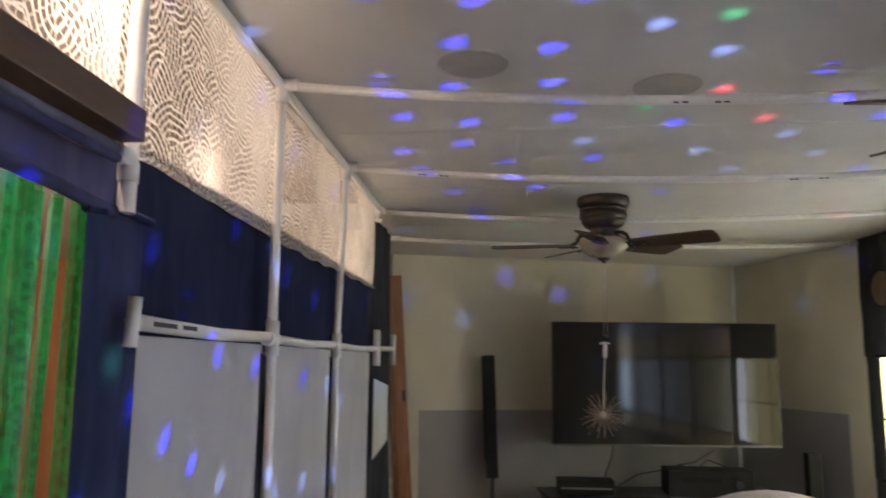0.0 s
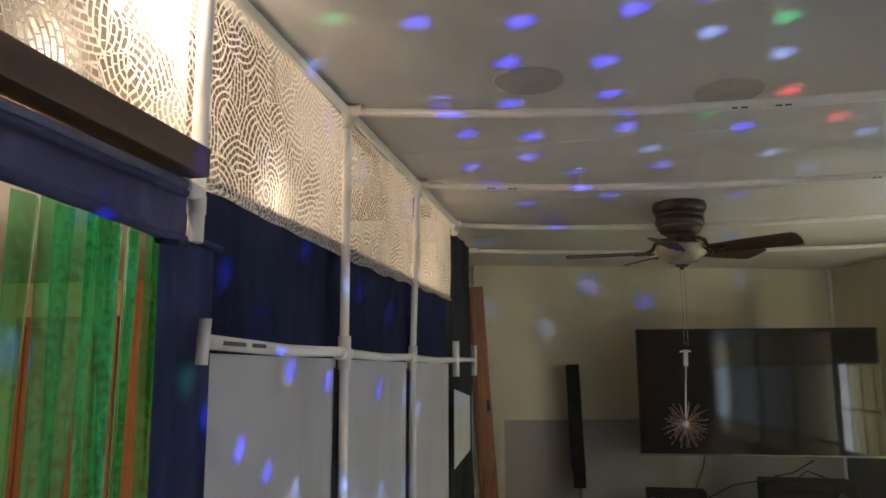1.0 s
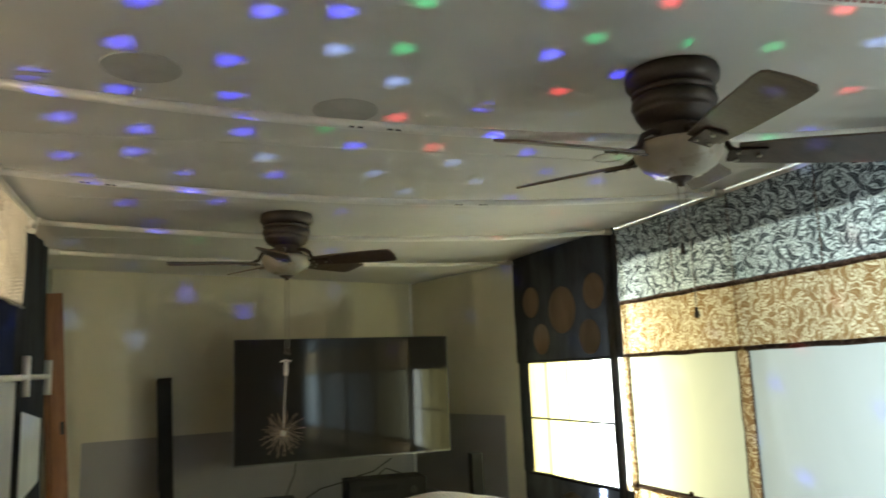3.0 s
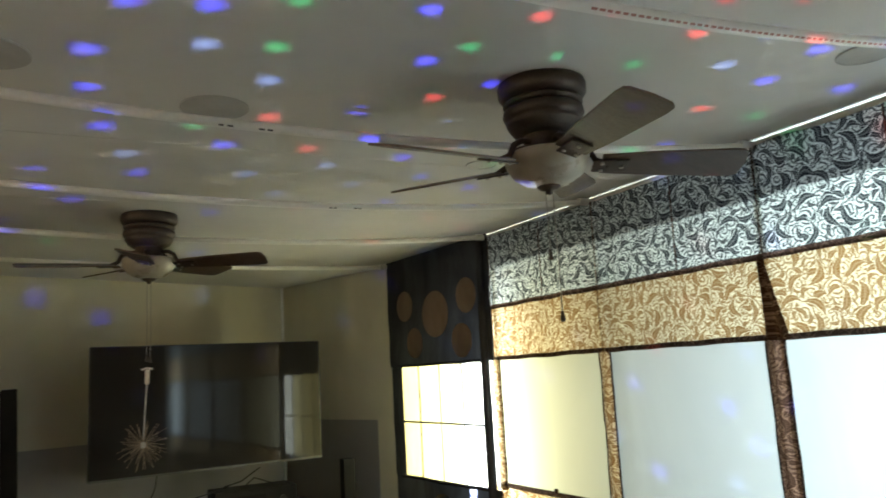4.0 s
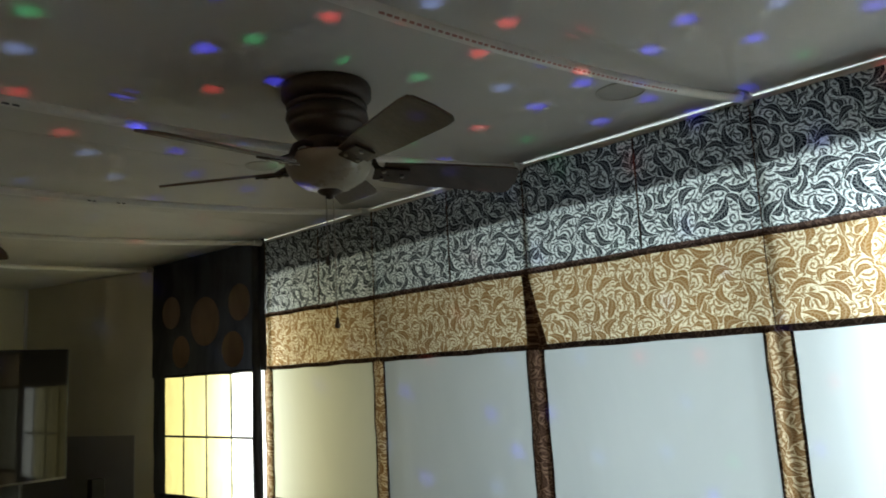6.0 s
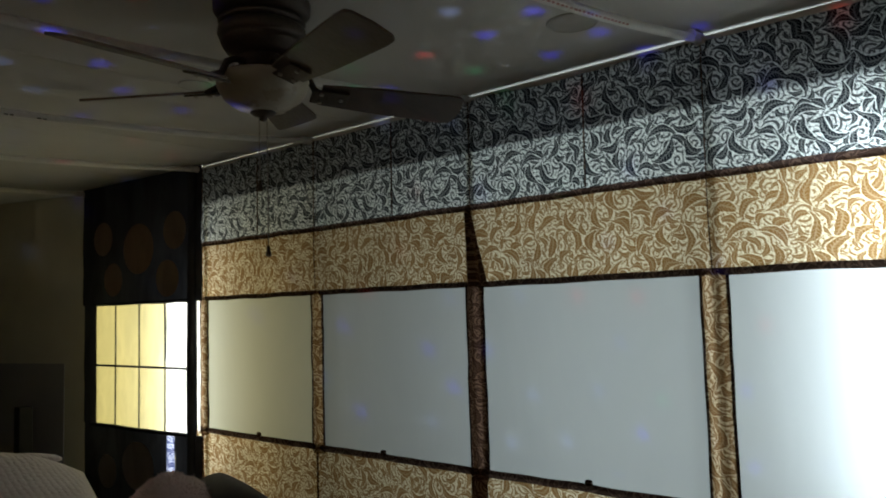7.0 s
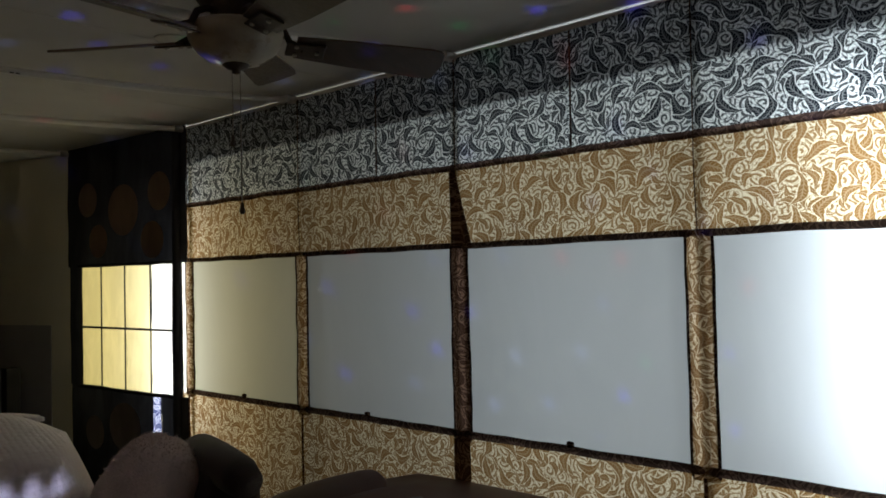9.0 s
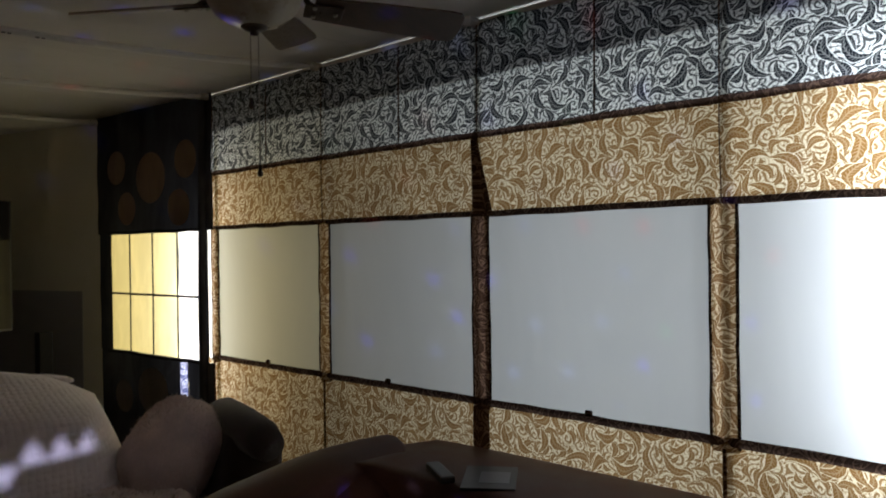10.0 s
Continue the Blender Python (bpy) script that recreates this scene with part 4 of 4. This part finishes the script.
part("header_pipe", tube([(UX, 1.12, 1.968), (UX, -0.40, 1.955)], PIPE_R * 0.8, 12), GREY_BLUE, door_post, "header pipe in a grey-blue cloth sleeve")

single("beam", block(WX + 0.030, WX + 0.080, -0.40, 1.105, 1.982, 2.034, 0.003), PLANK, "dark stained wooden plank over the doorway", "beam", kind="structure")
single("lace_curtain", sheet(lambda u, v: Vector((WX + 0.010 + 0.012 * wob(u * 6, v * 2, 4.0), 1.13 - 1.53 * u, 2.03 + 0.395 * v)), 36, 12), LACE, "white lace over the doorway lit by a warm bulb", "lace curtain")


def valance_low(y):
    return 1.875 + 0.016 * math.sin((1.13 - y) * 3.0) + 0.004 * wob(y * 9, 1.0)


val = thing("valance", (WX + 0.02, 0.5, 1.87), "navy blue satin valance with a rolled lower hem", "valance")
part("valance_cloth", sheet(lambda u, v: Vector((WX + 0.022 + 0.012 * wob(u * 9, v, 3.0), 1.13 - 1.5 * u, valance_low(1.13 - 1.5 * u) + (1.955 - valance_low(1.13 - 1.5 * u)) * v)), 40, 6), BLUE, val)
part("valance_hem", tube([(WX + 0.026 + 0.004 * wob(k, 7.0), 1.13 - 1.5 * k / 40, valance_low(1.13 - 1.5 * k / 40)) for k in range(41)], 0.011, 8), BLUE, val, "rolled hem")
part("upper_roll", tube([(WX + 0.050, 1.08 - 1.4 * k / 30, 1.950 + 0.003 * wob(k * 0.6, 2.0)) for k in range(31)], 0.008, 8), BLUE, val)
drp = thing("door_drape", (WX, 1.2, 0.02), "navy blue satin side drape of the doorway", "drape")
part("drape_cloth", sheet(lambda u, v: Vector((WX + 0.022 + 0.014 * math.sin(u * 11 + v) * (0.4 + 0.6 * (1 - v)), 1.048 + 0.034 * (1 - v) + 0.196 * u, 0.03 + 1.855 * v)), 24, 20), DRAPE_BLUE, drp)
part("drape_top", tube([(WX + 0.026, 1.045, 1.866), (WX + 0.030, 1.16, 1.882), (WX + 0.028, 1.25, 1.880)], 0.008, 8), DRAPE_BLUE, drp, "rolled hem")

STRIPS = 34
for i in range(STRIPS):
    loose = i < 7                           # narrow strands beside the post, broader strips past them
    y = 1.098 - 0.0215 * i if loose else 0.945 - 0.046 * (i - 7)
    y += random.uniform(-0.004, 0.004)
    w = random.uniform(0.029, 0.035) if loose else random.uniform(0.062, 0.074)
    thin = random.uniform(0.45, 0.75) if loose else random.uniform(0.30, 0.60)
    tw, sw = random.uniform(-0.5, 0.5), random.uniform(-0.02, 0.02) - (0.012 if loose else 0.0)
    x0 = WX - 0.01 - 0.012 * (i % 3)

    def strand(u, v, y=y, w=w, tw=tw, sw=sw, x0=x0, i=i, thin=thin):
        d = 1 - v
        u = (0.0, 0.07, 0.36, 0.64, 0.93, 1.0)[round(u * 5)]
        wd = w * (1 - thin * min(1.0, max(0.0, d - 0.05) * 3.0) * (0.55 + 0.45 * math.sin(d * 5.0 + i * 1.3) ** 2))
        a = tw * d + 0.25 * math.sin(d * 4 + i)
        q = (u - 0.5) * wd + (0.003 * wob(d * 11, i, u * 3) if u in (0.0, 1.0) else 0.0)
        ruck = 0.006 * math.sin(u * 7 + i) * (1 - 0.5 * d)
        return Vector((x0 + q * math.sin(a) + ruck + 0.012 * math.sin(d * 3 + i), y + q * math.cos(a) + sw * d + 0.01 * math.sin(d * 2.5 + i * 2), 0.06 + (valance_low(y) - 0.055) * v))
    bm = sheet(strand, 5, 34)
    for k, f in enumerate(bm.faces):
        f.material_index = int(k // 34 in (0, 4))
    single("door_strip", bm, [GREEN, GREEN_HEM], "sheer green organza strip hanging in the doorway", "strip curtain", "green strips in the doorway")

single("passage_soffit", block(-1.90, WX - 0.05, -3.0, 3.6, CEIL - 0.03, CEIL - 0.004), PLANK, "dark wooden soffit over the passage", "soffit", kind="structure")
# stained panel door on the far wall beyond the doorway
pd = thing("door_2", (-4.52, 5.88, 0), "brown stained six-panel door beyond the green strips", "door", kind="structure")
part("door_leaf", block(-4.93, -4.11, 5.855, 5.895, 0.01, 2.04, 0.003), DOOR, pd)
for xc in (-4.72, -4.32):
    for z0, z1 in ((0.16, 0.86), (1.00, 1.56), (1.66, 1.92)):
        part("door_panel", block(xc - 0.13, xc + 0.13, 5.843, 5.857, z0, z1, 0.007), DOOR, pd)
        for a in (xc - 0.15, xc + 0.135):
            part("moulding", block(a, a + 0.015, 5.846, 5.857, z0 - 0.02, z1 + 0.02, 0.003), DOOR, pd)
for x0, x1, z0, z1 in ((-5.03, -4.94, 0, 2.13), (-4.10, -4.01, 0, 2.13), (-4.94, -4.10, 2.05, 2.13)):
    part("casing", block(x0, x1, 5.842, 5.90, z0, z1, 0.004), DOOR, pd)
single("panel_board", block(-4.00, -2.90, 5.86, 5.90, 0, CEIL, 0.004), DOOR, "brown stained wall board beside the door", "wall board", kind="structure")

# little bulbs behind the lace, and the added unseen fill bulbs farther back
for place, power, size in LACE_AND_FILL_BULBS:
    n = Nodes("bulb_glow")
    n.done(n.shader("Emission", Color=(1.0, 0.72, 0.42), Strength=30.0))
    ob = thing("lace_or_fill_bulb", Vector(place) + Vector((-0.03, 0, 0)), "small warm bulb behind the lace wall, some added for fill", "light bulb", "bulbs behind the lace")
    p = Vector(place)
    part("socket", tube([p + Vector((-0.06, 0, 0)), p + Vector((-0.03, 0, 0))], 0.010, 10), BEZEL, ob)
    part("glass", lathe([(0.0, 0.012), (0.009, 0.006), (0.009, -0.006), (0.0, -0.012)], p + Vector((-0.028, 0, 0)), 12), n.m, ob, "glowing bulb", smooth=True)
    part("cable", tube([p + Vector((-0.06, 0, 0)), (p.x - 0.06, p.y, 2.43)], 0.004, 6), BEZEL, ob)

# ---- television corner ----
tv = thing("television", (1.16, 5.40, 1.06), "large black flat television hung before the corner", "television")
tm = Matrix.Translation((1.164, 5.378, 1.498)) @ Matrix.Rotation(radians(4.0), 4, "Z")
part("casing", block(-0.795, 0.768, 0.0, 0.045, -0.412, 0.432, 0.006, m=tm), BEZEL, tv)
part("screen", block(-0.785, 0.758, -0.004, 0.001, -0.400, 0.424, m=tm), SCREEN, tv, "glossy black screen")
part("bottom_trim", block(-0.795, 0.768, -0.006, 0.004, -0.414, -0.403, 0.001, m=tm), TRIM_GREY, tv, "thin dull metal lower trim")
part("side_trim", block(0.764, 0.771, -0.002, 0.04, -0.410, 0.430, 0.001, m=tm), BEZEL, tv)
part("mount_arm", block(-0.10, 0.10, 0.045, 0.62, -0.10, 0.06, 0.004, m=tm), BEZEL, tv)


def tower(base, top, w, d, label):
    a, b = Vector(base), Vector(top)
    ob = thing("tower_speaker", (a.x, a.y, 0.0), label, "speaker", "tower speakers")
    m = Matrix.Translation(a) @ (b - a).to_track_quat("Z", "Y").to_matrix().to_4x4()
    h = (b - a).length
    part("cabinet", block(-w / 2, w / 2, -d / 2, d / 2, 0, h, 0.004, m=m), GREY_CLOTH, ob)
    part("grille", block(-w / 2 + 0.004, w / 2 - 0.004, -d / 2 - 0.008, -d / 2, h * 0.14, h - 0.01, 0.003, m=m), GREY_CLOTH, ob, "black cloth grille")
    part("badge", block(-0.014, 0.014, -d / 2 - 0.004, -d / 2, h * 0.085, h * 0.092, m=m), SILVER, ob)
    part("stand_pole", tube([(a.x, a.y, 0.02), (a.x, a.y, a.z)], 0.014, 12), SILVER, ob, "thin silver pole")
    part("stand_foot", lathe([(0.0, 0.024), (0.12, 0.016), (0.13, 0.0), (0.0, 0.0)], (a.x, a.y, 0), 28), BEZEL, ob, smooth=True)


tower((-0.048, 5.66, 0.815), (-0.078, 5.66, 1.692), 0.105, 0.09, "slim black tower speaker on a silver pole")
tower((2.085, 5.32, 0.23), (2.085, 5.32, 1.065), 0.085, 0.09, "slim black tower speaker beside the slate wall panel")

cab = thing("media_cabinet", (1.1, 5.52, 0), "low black media cabinet under the television", "cabinet")
cm = Matrix.Translation((1.12, 5.50, 0)) @ Matrix.Rotation(radians(8), 4, "Z")
part("body", block(-0.80, 0.80, -0.20, 0.20, 0.05, 0.74, 0.004, m=cm), BEZEL, cab)
part("top", block(-0.83, 0.83, -0.22, 0.22, 0.74, 0.765, 0.004, m=cm), BEZEL, cab)
for k in range(3):
    dr = part("door", block(-0.78 + 0.525 * k, -0.27 + 0.525 * k, -0.215, -0.20, 0.08, 0.72, 0.003, m=cm), BEZEL, cab)
    part("handle", block(-0.30 + 0.525 * k, -0.29 + 0.525 * k, -0.232, -0.215, 0.35, 0.47, 0.002, m=cm), SILVER, dr)
gb = thing("game_box", (0.59, 5.35, 0.765), "flat black set-top box on the media cabinet", "set-top box")
part("case", block(0.40, 0.78, 5.30, 5.50, 0.765, 0.855, 0.006), GREY_CLOTH, gb)
part("front_strip", block(0.42, 0.76, 5.296, 5.301, 0.80, 0.812), SILVER, gb)
rv = thing("receiver", (1.42, 5.40, 0.765), "black receiver with loose cables on top", "receiver")
part("case", block(1.14, 1.70, 5.30, 5.56, 0.765, 0.935, 0.006), GREY_CLOTH, rv)
part("dial", tube([(1.60, 5.30, 0.85), (1.60, 5.285, 0.85)], 0.025, 20), BEZEL, rv)
part("display", block(1.22, 1.48, 5.296, 5.301, 0.86, 0.895), SCREEN, rv)
for k, pts in enumerate((((0.72, 5.40, 0.86), (0.78, 5.42, 1.00), (0.80, 5.45, 1.10)), ((0.78, 5.38, 0.80), (0.95, 5.36, 0.90), (1.12, 5.38, 0.93), (1.25, 5.40, 0.955)),
                         ((1.12, 5.40, 0.86), (1.22, 5.39, 0.96), (1.34, 5.42, 0.98), (1.48, 5.44, 1.06)), ((1.35, 5.4, 0.94), (1.42, 5.38, 1.0), (1.55, 5.4, 0.95)))):
    fine = [Vector(pts[0]).lerp(Vector(pts[1]), 0), *[Vector(p) for p in pts[1:]]]
    single("cable", tube(fine, 0.005, 6), BEZEL, "loose black cable behind the media cabinet", "cable", "loose cables")

# ---- seats ----
rec = thing("recliner", (1.15, 3.45, 0), "recliner covered with a cream chenille blanket", "recliner")
part("seat", pad((1.10, 3.65, 0.42), (0.85, 0.85, 0.40), power=0.35), DARK_LEATHER, rec)
part("blanket", pad((1.15, 3.38, 0.56), (1.00, 0.82, 0.98), pose(0, 0, 0, 0, 0, -22), 0.72, 0.05, 2.0, 22), KNIT, rec, "cream chenille knit blanket")
part("blanket_fold", pad((1.43, 3.42, 1.052), (0.20, 0.07, 0.034), pose(0, 0, 0, 0, 6, -35), 0.6, 0.15, 5.0), KNIT, rec, "folded blanket edge")
part("base", block(0.75, 1.50, 3.2, 3.95, 0.0, 0.25, 0.02), DARK_LEATHER, rec)

arm = thing("armchair", (1.98, 2.85, 0), "dark brown plush armchair with a rolled back", "armchair")
part("back", pad((1.99, 2.92, 0.57), (0.24, 0.66, 0.60), pose(0, 0, 0, 0, 4, -12), 0.4, 0.04, 1.0), DARK_LEATHER, arm)
part("back_roll", tube([(1.90, 2.475, 0.83), (1.9015, 2.480, 0.83), (1.915, 2.555, 0.845), (1.945, 2.74, 0.86), (2.00, 2.96, 0.86), (2.09, 3.20, 0.83)], [0.004, 0.062, 0.078, 0.083, 0.083, 0.05], 18), DARK_LEATHER, arm, "rolled plush head roll", smooth=True)
part("seat", pad((1.72, 2.92, 0.40), (0.62, 0.72, 0.34), power=0.35), DARK_LEATHER, arm)
part("base", block(1.48, 2.2, 2.52, 3.24, 0.0, 0.24, 0.02), DARK_LEATHER, arm)


def pile(source, count, length):
    """Short hairs standing on a soft body, as one mesh."""
    source.normal_update()
    faces = source.faces[:]
    bm = bmesh.new()
    for i in range(count):
        f = random.choice(faces)
        a, b, c = [v.co for v in f.verts[:3]]
        p = a + (b - a) * random.random() + (c - b) * random.random()
        d = (f.normal + Vector((random.uniform(-0.7, 0.7), random.uniform(-0.7, 0.7), random.uniform(-0.7, 0.4)))).normalized()
        t = d.cross(Vector((random.random(), random.random(), 1.1))).normalized() * length * 0.22
        q = p - f.normal * 0.002
        bm.faces.new([bm.verts.new(q - t), bm.verts.new(q + t), bm.verts.new(q + d * length * random.uniform(0.6, 1.2))])
    return bm


def plush_thing(name, body, label, category, base, count):
    ob = thing(name, base, label, category)
    hairs = pile(body, count, 0.016)
    part("cover", body, PLUSH, ob, smooth=True)
    tagged(part("fluff", hairs, PLUSH, ob, "short fluffy hairs"), kind="stuff")


plush_thing("plush_cushion", pad((1.73, 2.92, 0.765), (0.25, 0.34, 0.40), pose(0, 0, 0, 24, 26, 40), 1.0, 0.12, 4.0, 9),
            "fluffy dusty-pink plush cushion on the armchair", "cushion", (1.73, 2.92, 0.57), 5000)
plush_thing("plush_throw", pad((1.45, 2.72, 0.60), (0.46, 0.55, 0.18), pose(0, 0, 0, 0, 6, 10), 0.6, 0.22, 6.0, 9),
            "dusty-pink throw lying over the armchair seat", "throw", (1.45, 2.72, 0.52), 4000)

sofa = thing("sofa", (1.9, 1.5, 0), "brown leather loveseat with its back to the cloth wall", "sofa")
part("back", pad((2.09, 1.25, 0.55), (0.50, 1.60, 0.66), pose(0, 0, 0, 0, 3, 0), 0.18, 0.02, 3.0, 8), LEATHER, sofa)
part("seat", pad((1.60, 1.35, 0.40), (0.75, 1.35, 0.30), power=0.35, lump=0.02), LEATHER, sofa)
part("side_arm", pad((1.76, 2.06, 0.66), (0.86, 0.34, 0.40), pose(0, 0, 0, 0, -9, -6), 0.55, 0.05, 2.5, 9), LEATHER, sofa, "creased leather arm")
part("arm_crease", pad((1.92, 1.90, 0.77), (0.42, 0.20, 0.16), pose(0, 0, 0, 0, -14, 30), 0.7, 0.08, 7.5, 7), LEATHER, sofa, "soft leather fold")
part("base", block(1.25, 2.28, 0.55, 2.16, 0.0, 0.26, 0.02), LEATHER, sofa)
rm = thing("magazine", (1.96, 1.45, 0.885), "dark glossy magazine lying on the sofa back", "magazine")
mm = Matrix.Translation((1.99, 1.46, 0.885)) @ Matrix.Rotation(radians(35), 4, "Z")
part("cover", block(-0.11, 0.11, -0.08, 0.08, 0.0, 0.008, 0.002, m=mm), BEZEL, rm)
part("picture", block(-0.06, 0.05, -0.06, 0.03, 0.008, 0.0086, m=mm), FOIL, rm, "pale printed patch")
single("remote_control", block(-0.085, 0.085, -0.022, 0.022, 0.0, 0.022, 0.006, m=Matrix.Translation((1.92, 1.60, 0.885)) @ Matrix.Rotation(radians(60), 4, "Z")), BEZEL, "black remote control on the sofa back", "remote control")

# ---- unseen fill lamp behind the viewer, added in the form of a table lamp ----
st = thing("fill_lamp_stand", (0.30, -2.60, 0), "small wooden stand of the added fill lamp", "side table")
part("top", block(0.10, 0.50, -2.80, -2.40, 0.66, 0.69, 0.006), CASING, st)
for lx in (0.13, 0.47):
    for ly in (-2.77, -2.43):
        part("leg", tube([(lx, ly, 0), (lx, ly, 0.66)], 0.016, 10), CASING, st)
tl = thing("fill_lamp", (0.30, -2.60, 0.69), "unseen table lamp added behind the viewer for fill light", "table lamp")
part("stem", lathe([(0.0, 0.69), (0.07, 0.69), (0.06, 0.71), (0.015, 0.73), (0.015, 0.98), (0.0, 0.98)], (0.30, -2.60, 0), 24), BRONZE, tl, smooth=True)
part("shade", lathe([(0.10, 1.16), (0.15, 0.98)], (0.30, -2.60, 0), 32), PALE_SHEET, tl, "pale cloth shade", smooth=True)

# ---- party light on a low side table, which throws the coloured spots ----
tb = thing("side_table", (PARTY.x, PARTY.y, 0), "small black side table", "side table")
part("top", lathe([(0.0, PARTY.z - 0.10), (0.16, PARTY.z - 0.10), (0.16, PARTY.z - 0.12), (0.0, PARTY.z - 0.12)], (PARTY.x, PARTY.y, 0), 32), BEZEL, tb)
part("leg", tube([(PARTY.x, PARTY.y, 0.0), (PARTY.x, PARTY.y, PARTY.z - 0.12)], 0.03, 16), BEZEL, tb)
pl = thing("party_light", (PARTY.x, PARTY.y, PARTY.z - 0.10), "black party light with small coloured lenses", "party light")
part("foot", lathe([(0.0, -0.04), (0.03, -0.04), (0.045, -0.10), (0.0, -0.10)], PARTY, 24), BEZEL, pl)
LENSES = [SHELL, filter_material("blue_lens", (0.10, 0.08, 1.0)), filter_material("red_lens", (0.9, 0.06, 0.05)), filter_material("green_lens", (0.03, 0.34, 0.09)),
          filter_material("white_lens", (0.22, 0.27, 0.52)), filter_material("streak_slot", (0.80, 0.76, 0.95))]
bm = bmesh.new()
bmesh.ops.create_icosphere(bm, subdivisions=6, radius=0.05, matrix=Matrix.Translation(PARTY))
bm.faces.ensure_lookup_table()
middles = np.array([(f.calc_center_median() - PARTY).normalized() for f in bm.faces])
lens_faces = []
COUNT = 1500
for i in range(COUNT):
    zz = 1 - 2 * (i + 0.5) / COUNT
    if zz < 0.06:
        break
    a = i * 2.39996 + random.uniform(-0.02, 0.02)
    d = np.array((math.sqrt(1 - zz * zz) * math.cos(a), math.sqrt(1 - zz * zz) * math.sin(a), zz))
    if random.random() < 0.86:
        lens_faces.append(bm.faces[int(np.argmax(middles @ d))])
lens_faces = list(dict.fromkeys(lens_faces))
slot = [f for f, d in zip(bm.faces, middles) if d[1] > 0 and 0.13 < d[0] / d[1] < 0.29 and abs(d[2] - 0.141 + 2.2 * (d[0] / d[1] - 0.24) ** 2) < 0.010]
lens_faces = [f for f in lens_faces if not (f.calc_center_median().z < PARTY.z + 0.011 and f.calc_center_median().y > PARTY.y + 0.04)]
bmesh.ops.inset_individual(bm, faces=lens_faces, thickness=0.00040)
for f in lens_faces:
    east = f.calc_center_median().x > PARTY.x - 0.004
    low = f.calc_center_median().z < PARTY.z + 0.020
    f.material_index = random.choice((1, 4, 4) if low else (1, 1, 1, 2, 2, 3, 4, 4) if east else (1, 1, 1, 1, 1, 3, 4, 4))
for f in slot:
    f.material_index = 5               # a slot added low in the dome, shaped to throw a pale streak on the recliner
part("dome", bm, LENSES, pl, "black dome with small coloured lenses and an added streak slot")
